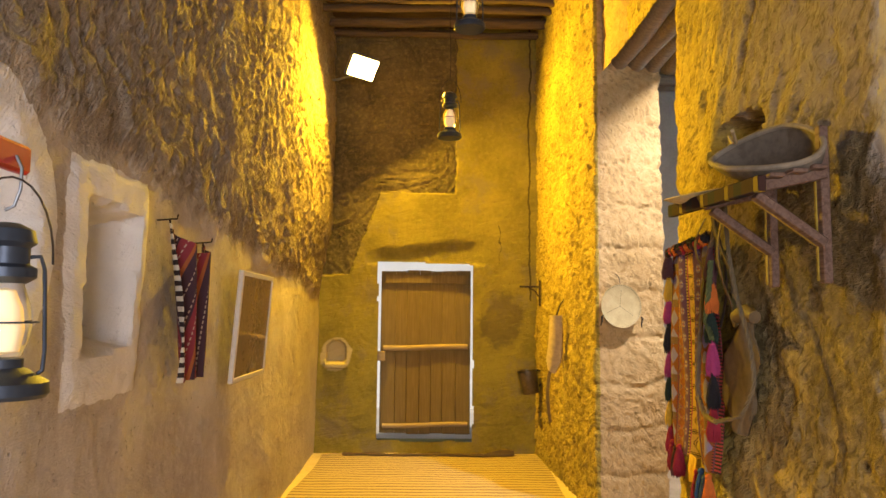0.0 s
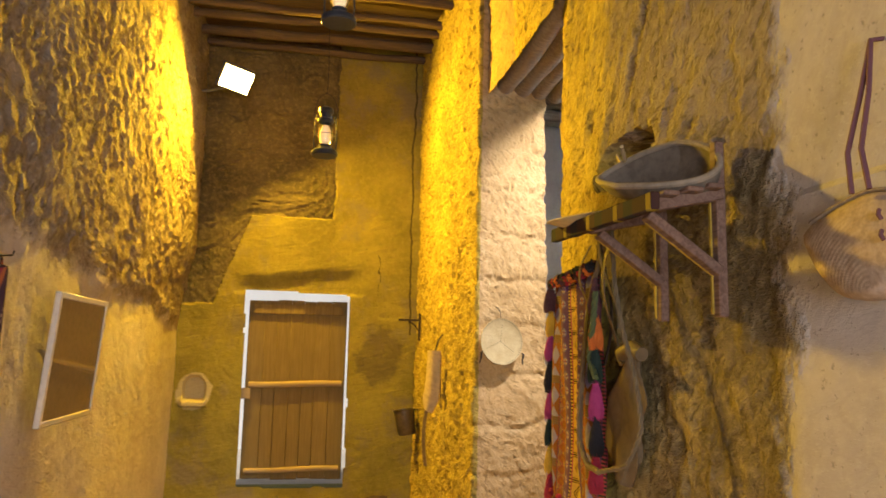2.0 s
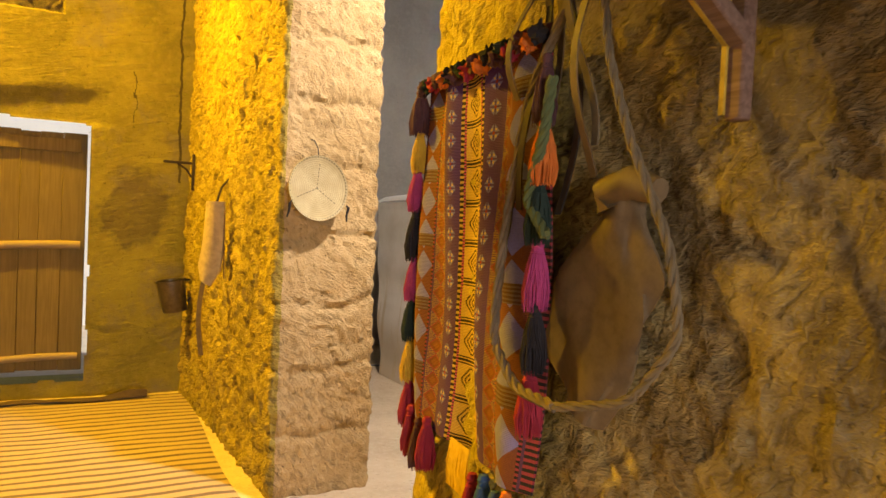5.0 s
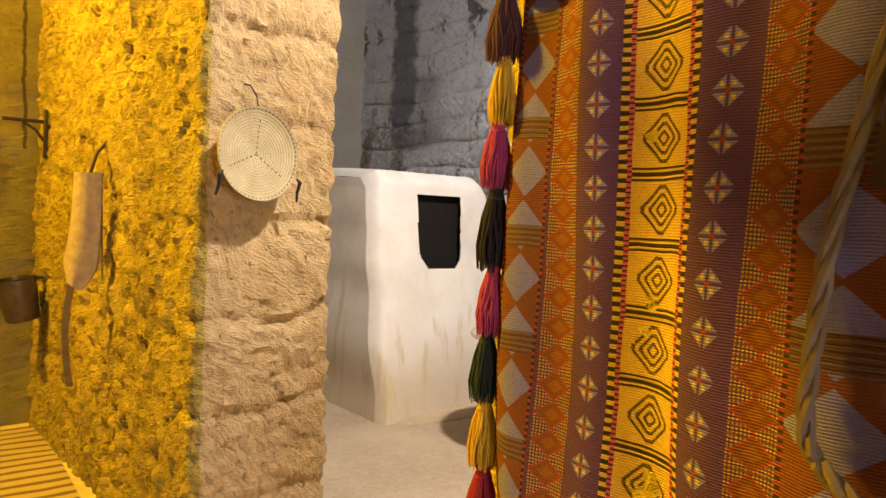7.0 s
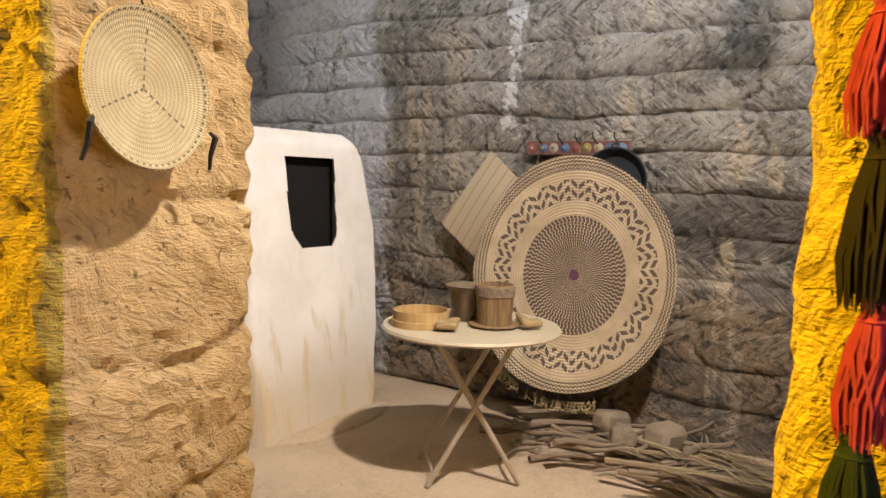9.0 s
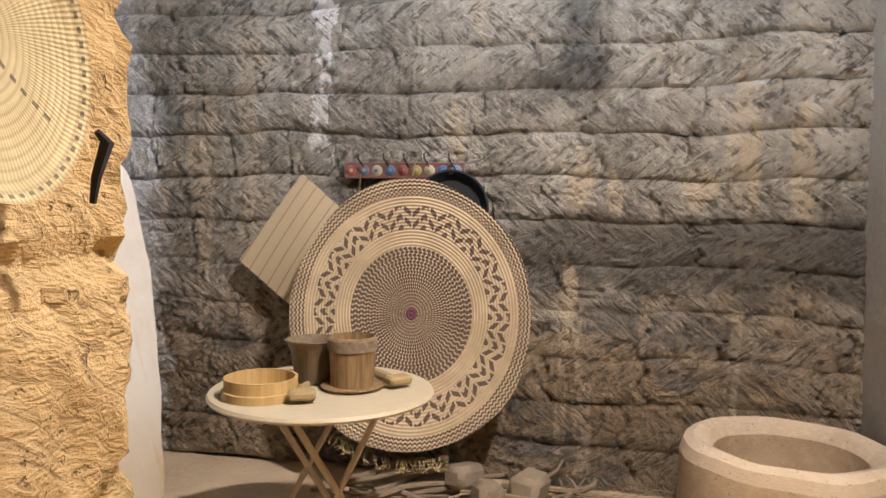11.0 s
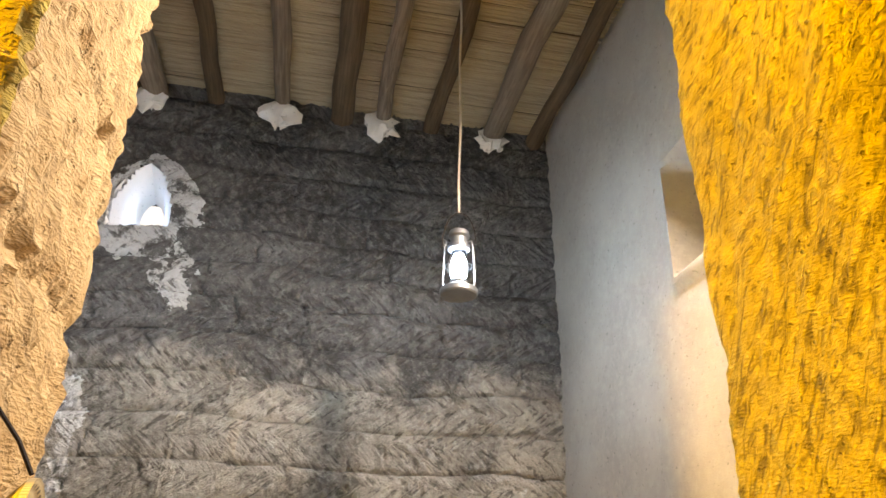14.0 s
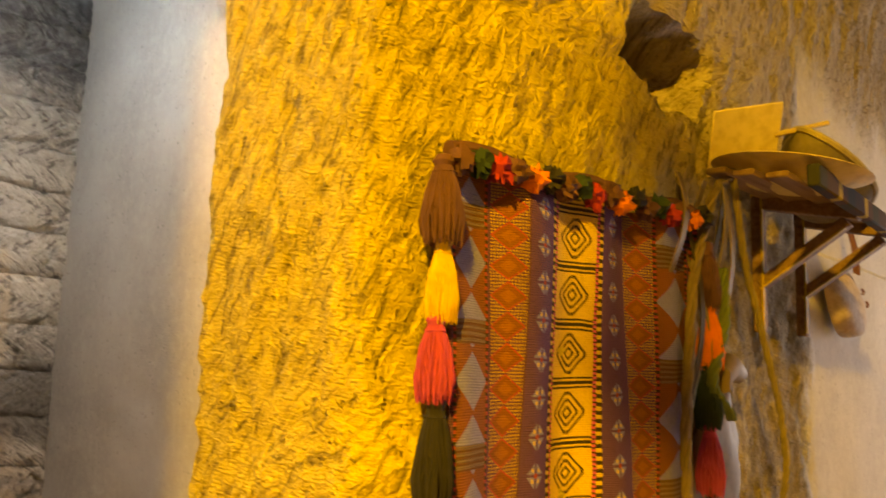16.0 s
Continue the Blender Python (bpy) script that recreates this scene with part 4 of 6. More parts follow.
part("pod", Geo().lathe([(0.001, -0.02), (0.022, -0.012), (0.028, 0.004), (0.02, 0.02), (0.001, 0.028)], 12, None, (1.3, 0.9)), plain("dark_red_husk", (0.16, 0.03, 0.02), 0.7), fruit)
part("stalk", Geo().tube([(0, 0, 0.025), (0.01, 0.03, 0.035), (0.01, 0.06, 0.03)], 0.004, 5), M_BARK, fruit)


# right wall: wall bracket shelf and what lies on it
shelf = thing("wall_shelf", (1.42, 3.42, 2.10), "old painted wooden bracket shelf with a striped front edge", "shelf")
M_SHELFWOOD = wood("dusty_red_wood", (0.12, 0.065, 0.045), (0.23, 0.145, 0.105), 0.8, 1)


def painted_mat():
    k = Nodes("striped_paint", 0.95)
    k.bsdf.inputs["Specular IOR Level"].default_value = 0.1
    x, y, z = k.xyz(k.local())
    f = k.math("FRACT", k.math("MULTIPLY", y, 4.2))
    col = k.mix(k.math("GREATER_THAN", f, 0.13), (0.30, 0.22, 0.022), (0.040, 0.02, 0.016))
    col = k.mix(k.math("GREATER_THAN", f, 0.52), col, (0.018, 0.022, 0.022))
    col = k.mix(k.math("GREATER_THAN", f, 0.80), col, (0.05, 0.022, 0.018))
    return k.done(k.mix(k.math("MULTIPLY", k.noise(12, 4), 0.5), col, (0.05, 0.035, 0.025)))


def yellow_edge_mat():
    return plain("yellow_paint", (0.38, 0.26, 0.035), 0.7, 0, 0.7)


M_YEDGE = yellow_edge_mat()
for y in (-0.36, 0.02):
    up = part("upright", Geo().box((-0.035, y, -0.16), (0.032, 0.036, 0.56)), M_SHELFWOOD, shelf)
    part("painted_edge", Geo().box((-0.053, y + 0.02, -0.20), (0.006, 0.012, 0.46), None, 0.001), M_YEDGE, up, "worn yellow painted edge")
    a, b = Vector((-0.03, y, -0.05)), Vector((-0.31, y, -0.11))
    m = (b - a).to_track_quat("X", "Z").to_matrix().to_4x4()
    part("bearer", Geo().box((a + b) / 2, ((b - a).length, 0.05, 0.04), m), M_SHELFWOOD, shelf)
    a, b = Vector((-0.04, y, -0.30)), Vector((-0.28, y, -0.13))
    m = (b - a).to_track_quat("X", "Z").to_matrix().to_4x4()
    br = part("brace", Geo().box((a + b) / 2, ((b - a).length, 0.045, 0.032), m), M_SHELFWOOD, shelf)
    part("painted_edge", Geo().box((a + b) / 2 + Vector((0.0, 0.018, -0.017)), ((b - a).length * 0.96, 0.012, 0.006), m, 0.001), M_YEDGE, br)
part("front_rail", Geo().box((-0.31, -0.03, -0.095), (0.03, 0.90, 0.055), pose(0, 0, 0, 2, 0, 0)), painted_mat(), shelf, "front rail with worn yellow, dark and red stripes")
for x in (-0.08, -0.15, -0.23):
    part("slat", Geo().box((x, 0.0, -0.032 + 0.21 * (x + 0.05)), (0.055, 0.86, 0.016)), M_SHELFWOOD, shelf)

M_SCOOP = plain("dusty_dark_palm", (0.15, 0.12, 0.09), 0.9, 0, 0.6, 0.6)
scoop = thing("palm_scoop", (1.25, 3.26, 2.10), "long dusty palm-woven trough basket lying on the shelf", "basket", m=pose(1.25, 3.25, 2.17, 14, -36, 6))


def trough(k):
    """Half of a long bowl, open above; the far end tapers."""
    def f(u, v):
        a, t = 2 * math.pi * u, math.pi / 2 * v
        taper = 1 - 0.35 * max(0.0, math.sin(a))
        return (0.15 * k * taper * math.cos(a) * math.cos(t), 0.28 * k * math.sin(a) * math.cos(t), -0.125 * k * math.sin(t) + 0.02 * math.cos(2 * a))
    return f


part("shell", Geo().sheet(48, 14, trough(1.0), 0.006), M_SCOOP, scoop)
rim = [trough(1.0)(i / 48, 0) for i in range(48)]
part("rim", Geo().tube(rim, 0.011, 7, True), plain("dusty_straw_rim", (0.27, 0.22, 0.16), 0.85, 0, 0.5, 0.5), scoop, "pale dusty bound rim")
fan = thing("woven_fan", (1.30, 3.86, 2.28), "small yellow palm-woven fan propped behind the shelf", "fan", m=pose(1.35, 3.62, 2.20, 62, 14, 60))
M_STRAW = plain("plaited_straw", (0.50, 0.40, 0.22), 0.85, 0, 0.4, 0.6)
blade = part("blade", Geo().box((0, 0, 0), (0.24, 0.19, 0.008), None, 0.003), M_STRAW, fan)
for x in (-0.04, 0.04):
    part("patch", Geo().box((x, 0.0, 0.006), (0.045, 0.045, 0.004), None, 0.001), plain("red_dyed_straw", (0.34, 0.09, 0.03), 0.9), blade, "red dyed diamond")
part("handle", Geo().tube([(-0.1, 0, 0), (-0.3, 0.01, 0)], 0.008, 6), M_RAIL, fan)
dish = thing("woven_dish", (1.24, 3.72, 2.18), "shallow woven palm dish lying on the shelf", "dish", m=pose(1.23, 3.66, 2.03, 0, -10, 20))
part("bowl", Geo().lathe([(0.001, 0.0), (0.10, 0.006), (0.19, 0.045), (0.20, 0.05), (0.19, 0.055), (0.10, 0.016), (0.001, 0.01)], 32), M_STRAW, dish)

# kid skin and ropes under the shelf
skin = thing("water_skin", (1.405, 3.78, 1.04), "limp tan goatskin water bag hung by a rope loop", "water skin")


def skin_shape(u, v):
    """A flattened bag: u goes round, v goes up."""
    w = (0.095 + 0.062 * math.sin(v * math.pi * 0.9 + 0.35)) * (1.0 - 0.72 * max(0.0, v - 0.62) / 0.38) * (0.35 + 0.65 * min(1, v * 5))
    a = 2 * math.pi * u
    wob = 1 + 0.16 * math.sin(3 * a + v * 7) + 0.10 * math.sin(5 * a - 11 * v) + 0.05 * math.sin(11 * a + 9 * v)
    return (0.03 * math.sin(a) * (1.1 - v * 0.4) * wob - 0.012, w * math.cos(a) * wob + 0.03 + 0.03 * math.sin(v * 4) - 0.08 * v, 0.52 * v + 0.02 * math.cos(a) * (1 - v))


part("bag", Geo().sheet(36, 26, skin_shape), M_LEATHER, skin)
part("neck", Geo().tube([(-0.015, -0.03, 0.47), (-0.025, -0.02, 0.50), (-0.025, -0.09, 0.52), (-0.02, -0.16, 0.50)], [0.042, 0.04, 0.036, 0.028], 10), M_LEATHER, skin, "gathered leather neck")

def rope_path(pts, n=8):
    out = []
    for a, b in zip(pts, pts[1:]):
        a, b = Vector(a), Vector(b)
        out += [a.lerp(b, i / n) for i in range(n)]
    out.append(Vector(pts[-1]))
    for _ in range(5):
        out = [out[0]] + [(p + q * 2 + r) / 4 for p, q, r in zip(out, out[1:], out[2:])] + [out[-1]]
    return out


def twisted(pts, r):
    """Three strands wound round one another."""
    g = Geo()
    path = rope_path(pts, 10)
    for q in range(3):
        strand = []
        for i, p in enumerate(path):
            d = (path[min(i + 1, len(path) - 1)] - path[max(i - 1, 0)]).normalized()
            s_ = d.orthogonal().normalized()
            t = d.cross(s_)
            w = i * 0.9 + q * 2.094
            strand.append(p + (s_ * math.cos(w) + t * math.sin(w)) * r * 0.55)
        g.tube(strand, r * 0.6, 6)
    return g


ring = thing("rope_coil", (1.36, 3.75, 1.0), "thick plaited rope hanging in a long loop from the shelf", "rope")
loop = [(-0.03, 0.02, 1.08), (-0.04, -0.03, 0.83), (-0.05, -0.12, 0.64), (-0.05, -0.24, 0.44), (-0.05, -0.28, 0.27), (-0.06, -0.17, 0.13), (-0.09, 0.02, 0.08)]
part("rope", twisted(loop, 0.0095), M_ROPE, ring)
part("rope", twisted([(-0.09, 0.02, 0.08), (-0.07, 0.20, 0.08), (-0.05, 0.34, 0.17), (-0.04, 0.33, 0.42), (-0.03, 0.26, 0.78), (-0.02, 0.1, 1.02), (-0.03, -0.02, 1.08)], 0.012), plain("dark_rope", (0.17, 0.125, 0.075), 0.9, 0, 0.5, 0.6), ring, "darker thicker rope length")
part("green_tie", twisted([(-0.05, 0.14, 0.80), (-0.06, 0.15, 0.66), (-0.05, 0.22, 0.52), (-0.06, 0.12, 0.44)], 0.013), plain("green_cord", (0.09, 0.11, 0.045), 0.9), ring, "green wool tie")
straps = thing("leather_straps", (1.37, 3.90, 1.60), "bundle of worn leather straps hanging under the shelf", "straps")
for i in range(7):
    y0, l = -0.12 + 0.045 * i, rnd.uniform(0.25, 0.55)
    part("strap", Geo().sheet(2, 14, lambda u, v: (-0.03 - 0.03 * math.sin(v * 4 + i), y0 + 0.022 * u + 0.03 * math.sin(v * 3 + i * 2), 0.42 - l * v), 0.004), (M_LEATHER, M_ROPE, M_IRON)[i % 3], straps)

# bag on the pale plaster
bag = thing("palm_basket", (1.40, 2.46, 1.645), "half-round plaited palm basket hanging flat on the plaster by a rope", "basket")


EYE_Y, EYE_Z = -0.035, 0.055
RIM = [(0.228, 0.268), (0.10, 0.312), (-0.05, 0.342), (-0.15, 0.297), (-0.228, 0.23), (-0.215, 0.16), (-0.17, 0.08), (-0.10, 0.038), (0.0, 0.03), (0.09, 0.055), (0.16, 0.13), (0.20, 0.20)]
RIM = [(y * 0.96 + 0.03, z * 0.86) for y, z in RIM]
for _ in range(2):
    RIM = [p for a, b in zip(RIM, RIM[1:] + RIM[:1]) for p in ((a[0] * 0.75 + b[0] * 0.25, a[1] * 0.75 + b[1] * 0.25), (a[0] * 0.25 + b[0] * 0.75, a[1] * 0.25 + b[1] * 0.75))]


def basket_shape(u, v):
    """u goes round the folded outline, v runs in to the eye of the coil."""
    q = u * len(RIM)
    i, f = int(q) % len(RIM), q - int(q)
    p, n = RIM[i], RIM[(i + 1) % len(RIM)]
    ry, rz = p[0] + (n[0] - p[0]) * f, p[1] + (n[1] - p[1]) * f
    w = 1 - v
    bulge = -0.06 * math.sqrt(max(0.0, 1 - w ** 2.6))
    return (0.02 + bulge, EYE_Y + (ry - EYE_Y) * w, EYE_Z + (rz - EYE_Z) * w)


def basket_mat():
    k = Nodes("plaited_palm_brown", 0.85)
    x, y, z = k.xyz(k.local())
    dy, dz = k.math("SUBTRACT", y, EYE_Y), k.math("SUBTRACT", z, EYE_Z)
    r = k.math("SQRT", k.math("ADD", k.math("MULTIPLY", dy, dy), k.math("MULTIPLY", dz, dz)))
    r = k.math("MULTIPLY_ADD", k.noise(9, 3, vec=k.local()), 0.012, r)
    ang = k.math("ARCTAN2", dz, dy)
    coil = k.math("SINE", k.math("MULTIPLY_ADD", r, 78 * 6.283, ang))
    plait = k.math("SINE", k.math("MULTIPLY_ADD", ang, 70.0, k.math("MULTIPLY", r, 300.0)))
    n = k.noise(40, 5, 0.7, vec=k.local())
    col = k.mix(k.step(n, 0.3, 0.7), (0.30, 0.225, 0.165), (0.44, 0.35, 0.265))
    col = k.mix(k.math("MULTIPLY", k.step(coil, 0.1, -0.9), 0.07), col, (0.17, 0.115, 0.08))
    col = k.mix(k.math("MULTIPLY", k.step(plait, 0.2, -0.8), 0.04), col, (0.17, 0.115, 0.08))
    return k.done(col, k.bump(k.math("ADD", k.math("MULTIPLY_ADD", plait, 0.1, k.math("MULTIPLY", coil, 0.4)), k.math("MULTIPLY", n, 2.5)), 0.25, 0.003))


body = Geo().sheet(72, 24, basket_shape)
part("body", body, basket_mat(), bag)
part("rim_binding", Geo().tube([(0.005, y, z) for y, z in RIM[:16]], 0.006, 6), M_BARK, bag)
for y, z, x in ((-0.075, 0.215, -0.032), (-0.09, 0.165, -0.042)):
    part("stitch", Geo().tube([(x, y + 0.003, z + 0.012), (x - 0.006, y, z), (x, y - 0.003, z - 0.012)], 0.005, 6), plain("plum_stitch", (0.12, 0.05, 0.06), 0.8), bag, "plum yarn stitch")
for y in (-0.035, 0.02):
    part("handle", Geo().tube([(-0.03, y - 0.01, 0.28), (-0.03, y * 0.8, 0.38), (0.0, y * 0.5 - 0.01, 0.52), (0.03, -0.01, 0.66), (0.12, -0.01, 0.68)], 0.0065, 6), plain("plum_cord", (0.12, 0.05, 0.06), 0.8), bag, "dark plum cord handle")


# ---- the patterned hanging by the passage ----
def saddle_cloth_mat():
    k = Nodes("tribal_weave", 0.95)
    x, y, z = k.xyz(k.local())
    # the weave's own unevenness: bands and steps wander a little
    x = k.math("MULTIPLY_ADD", k.math("SUBTRACT", k.noise(14, 2, 0.5, vec=k.local()), 0.5), 0.007, x)
    z = k.math("MULTIPLY_ADD", k.math("SUBTRACT", k.noise(9, 2, 0.5, vec=k.local()), 0.5), 0.012, z)
    u = k.math("DIVIDE", x, 0.78)
    zf = lambda p, o=0.0: k.math("SUBTRACT", k.math("FRACT", k.math("DIVIDE", k.math("ADD", z, o), p)), 0.5)
    ab = lambda s_: k.math("ABSOLUTE", s_)
    inside = lambda a, b: k.math("MULTIPLY", k.math("GREATER_THAN", u, a), k.math("LESS_THAN", u, b))
    thr = lambda s_, t: k.math("GREATER_THAN", s_, t)
    under = lambda s_, t: k.math("LESS_THAN", s_, t)
    both = lambda a, b: k.math("MULTIPLY", a, b)
    off = lambda c: k.math("MULTIPLY", ab(k.math("SUBTRACT", u, c)), 0.78)
    brown, plum, rust, red = (0.105, 0.042, 0.10), (0.10, 0.042, 0.19), (0.19, 0.062, 0.03), (0.34, 0.05, 0.06)
    yellow, grey, pink, black = (0.62, 0.41, 0.10), (0.215, 0.205, 0.55), (0.55, 0.09, 0.22), (0.03, 0.022, 0.018)
    col = (*brown, 1)
    # hourglass bands broken by striped bars
    for a, b, p in ((0.006, 0.128, 0.105), (0.78, 0.975, 0.13)):
        w = (b - a) / 2 * 0.78
        dz = k.math("MULTIPLY", ab(zf(p, 0.02)), 2.0)
        side = k.math("DIVIDE", off((a + b) / 2), w)
        tri = k.mix(under(side, k.math("MULTIPLY_ADD", dz, 1.0, -0.06)), rust, grey)
        stripes = k.mix(thr(k.math("FRACT", k.math("DIVIDE", z, 0.0105)), 0.5), (0.11, 0.05, 0.036), (0.16, 0.11, 0.10))
        tri = k.mix(thr(k.math("FRACT", k.math("DIVIDE", k.math("ADD", z, 0.02), p * 2)), 0.80), tri, stripes)
        tri = k.mix(thr(side, 0.88), tri, k.mix(thr(zf(0.013), 0.0), black, red))
        col = k.mix(inside(a, b), col, tri)
    # rust diamonds between dotted yellow triangles
    for a, b in ((0.135, 0.237), (0.68, 0.78)):
        w = (b - a) / 2 * 0.78
        side, dz = k.math("DIVIDE", off((a + b) / 2), w), k.math("MULTIPLY", ab(zf(0.056)), 2.0)
        d = k.math("ADD", side, dz)
        dots = both(thr(k.math("FRACT", k.math("DIVIDE", x, 0.0062)), 0.45), thr(k.math("FRACT", k.math("DIVIDE", z, 0.0062)), 0.45))
        zig = k.mix(thr(d, 0.98), k.mix(under(d, 0.45), rust, (0.25, 0.09, 0.03)), k.mix(dots, brown, (0.50, 0.31, 0.06)))
        zig = k.mix(both(thr(d, 0.86), under(d, 0.98)), zig, red)
        col = k.mix(inside(a, b), col, zig)
    # plum bands of four-dotted flowers
    for a, b in ((0.244, 0.35), (0.551, 0.68)):
        dx, dz = off((a + b) / 2), k.math("MULTIPLY", ab(zf(0.072)), 0.072)
        d = k.math("ADD", dx, dz)
        fl = k.mix(under(d, 0.027), plum, grey)
        fl = k.mix(both(under(k.math("MINIMUM", dx, dz), 0.0026), under(d, 0.029)), fl, plum)
        dot = both(under(ab(k.math("SUBTRACT", dx, 0.0090)), 0.0032), under(ab(k.math("SUBTRACT", dz, 0.0100)), 0.0034))
        fl = k.mix(dot, fl, yellow)
        fl = k.mix(under(k.math("MAXIMUM", dx, dz), 0.0042), fl, red)
        col = k.mix(inside(a, b), col, fl)
    # yellow middle band: nested black lozenges between black bars
    dx, dz = off(0.452), k.math("MULTIPLY", ab(zf(0.118)), 0.118)
    d = k.math("MAXIMUM", k.math("ADD", dx, k.math("MULTIPLY", dz, 0.95)), k.math("MULTIPLY", k.math("MAXIMUM", dx, dz), 1.12))
    ring = both(thr(k.math("FRACT", k.math("DIVIDE", d, 0.0155)), 0.52), under(d, 0.0465))
    fleck = thr(k.math("FRACT", k.math("DIVIDE", k.math("ADD", x, z), 0.006)), 0.16)
    mid = k.mix(both(ring, fleck), yellow, black)
    mid = k.mix(both(thr(dz, 0.0475), under(dz, 0.0515)), mid, black)
    mid = k.mix(thr(dz, 0.0555), mid, black)
    col = k.mix(inside(0.378, 0.526), col, mid)
    chk = thr(k.math("FRACT", k.math("DIVIDE", z, 0.0165)), 0.5)
    fine = thr(k.math("FRACT", k.math("DIVIDE", z, 0.009)), 0.35)
    far = off(0.452)
    for a, b in ((0.35, 0.378), (0.526, 0.553)):
        col = k.mix(inside(a, b), col, k.mix(thr(far, 0.066), k.mix(fine, black, pink), k.mix(chk, black, yellow)))
    col = k.mix(thr(u, 0.985), col, k.mix(chk, black, red))
    wear = k.noise(6, 5, 0.7, vec=k.local())
    col = k.mix(k.math("MULTIPLY", k.step(wear, 0.45, 0.75), 0.18), col, (0.12, 0.075, 0.06))
    knots = k.noise(1, 2, 0.5, k.scaled(420, 420, 260, vec=k.local()))
    weave = k.math("ADD", k.math("MULTIPLY", k.math("SINE", k.math("MULTIPLY", z, 1400.0)), 0.4), knots)
    col = k.mix(k.math("MULTIPLY", k.step(knots, 0.45, 0.7), 0.28), col, (0.035, 0.02, 0.02))
    return k.done(col, k.bump(weave, 0.7, 0.0025))


wool = lambda n, c: plain(n, c, 0.95, 0, 0.45, 0.5)
W_RED, W_PINK, W_YEL, W_BLK = wool("red_wool", (0.30, 0.025, 0.045)), wool("pink_wool", (0.38, 0.05, 0.16)), wool("yellow_wool", (0.62, 0.40, 0.04)), wool("black_wool", (0.025, 0.022, 0.025))
W_ORG, W_GRN, W_BLU, W_BRN = wool("orange_wool", (0.60, 0.16, 0.03)), wool("green_wool", (0.022, 0.036, 0.028)), wool("blue_wool", (0.05, 0.10, 0.20)), wool("plum_wool", (0.10, 0.045, 0.05))

hang = thing("saddle_hanging", (1.36, 4.79, 0.80), "tasselled tribal woven hanging of patterned bands on the earth wall", "textile", m=pose(1.435, 4.745, 0.815, 0, 0, -96))


def cloth_at(u, v):
    """Local x runs along the wall, y towards the passage side's front, z up."""
    return (0.80 * u, -0.022 * math.sin(u * 9 + 1.2 * math.sin(v * 4)) * (1.2 - 0.8 * v) - 0.012 * math.sin(u * 23 + v * 2), 1.10 * v - 0.015 * math.sin(u * math.pi))


part("panel", Geo().sheet(120, 80, cloth_at, 0.006), saddle_cloth_mat(), hang, "woven panel of brown, orange and yellow bands")
part("top_roll", Geo().tube([(0.80 * i / 16 - 0.01, -0.005, 1.115 + 0.01 * math.sin(i)) for i in range(17)], 0.017, 8), W_BRN, hang)


def tuft(r, h, strands, seed):
    """A wool tassel: bound head and a skirt of separate strands, hanging from its own top."""
    q = random.Random(seed)
    g = Geo().lathe([(0.001, 0.0), (r * 0.35, -0.004), (r * 0.5, -h * 0.10), (r * 0.36, -h * 0.17), (r * 0.55, -h * 0.22), (0.001, -h * 0.3)], 10)
    for i in range(strands):
        a, rr = q.uniform(0, 6.283), r * math.sqrt(q.uniform(0.08, 1))
        l = h * q.uniform(0.88, 1.04)
        b = q.uniform(-0.6, 0.6)
        g.tube([(0.35 * r * math.cos(a), 0.35 * r * math.sin(a), -h * 0.15), (0.75 * rr * math.cos(a), 0.75 * rr * math.sin(a), -h * 0.42), (rr * math.cos(a + b), rr * math.sin(a + b), -h * 0.75), (rr * 0.9 * math.cos(a + b), rr * 0.9 * math.sin(a + b), -l)], [r * 0.055, r * 0.065, r * 0.06, r * 0.03], 4)
    return g


def tassel_chain(x, y, z, steps, seed):
    """Tassels strung one below another on a cord."""
    cord = part("tassel_cord", Geo().tube([(x, y, z), (x - 0.004, y, z - 0.5), (x, y, z - sum(s_[1] for s_ in steps) + 0.05)], 0.004, 5), W_BLK, hang)
    for i, (m, h, r) in enumerate(steps):
        t = part("tassel", tuft(r, h * 1.12, 210, seed + i), m, cord)
        t.location = (x + 0.006 * math.sin(i * 2.1), y - 0.004, z)
        z -= h


tassel_chain(-0.035, -0.02, 1.10, ((W_BRN, 0.14, 0.040), (W_YEL, 0.13, 0.030), (W_PINK, 0.13, 0.034), (W_BLK, 0.165, 0.036), (W_PINK, 0.14, 0.034), (W_GRN, 0.14, 0.034), (W_YEL, 0.14, 0.034), (W_RED, 0.15, 0.036)), 10)
tassel_chain(0.815, -0.02, 1.05, ((W_BRN, 0.15, 0.030), (W_ORG, 0.14, 0.034), (W_GRN, 0.14, 0.034), (W_PINK, 0.15, 0.034), (W_BLK, 0.15, 0.032), (W_RED, 0.15, 0.034)), 40)
for i in range(18):
    g = Geo().lathe([(max(0.001, 0.023 * math.sin(math.pi * j / 9)), -0.023 * math.cos(math.pi * j / 9)) for j in range(10)], 16)
    g.v = [tuple(c * (1 + 0.9 * noise.noise((x * 160 + i, y * 160, z * 160))) for c in (x, y, z)) for x, y, z in g.v]
    p = part("pompom", g, (W_BRN, W_GRN, W_RED, W_BRN, W_ORG, W_BLK)[i % 6], hang)
    p.location = (0.78 * i / 17, -0.03, 1.095 + 0.008 * math.sin(i * 3))
fr = Geo()
for i in range(46):
    x = 0.34 + 0.13 * i / 45
    fr.tube([(x, -0.015, 0.01), (x + rnd.uniform(-0.006, 0.006), -0.025, -0.06), (x + rnd.uniform(-0.012, 0.012), -0.02, -0.13)], 0.0026, 4)
part("fringe", fr, W_YEL, hang, "pale yellow bottom fringe")
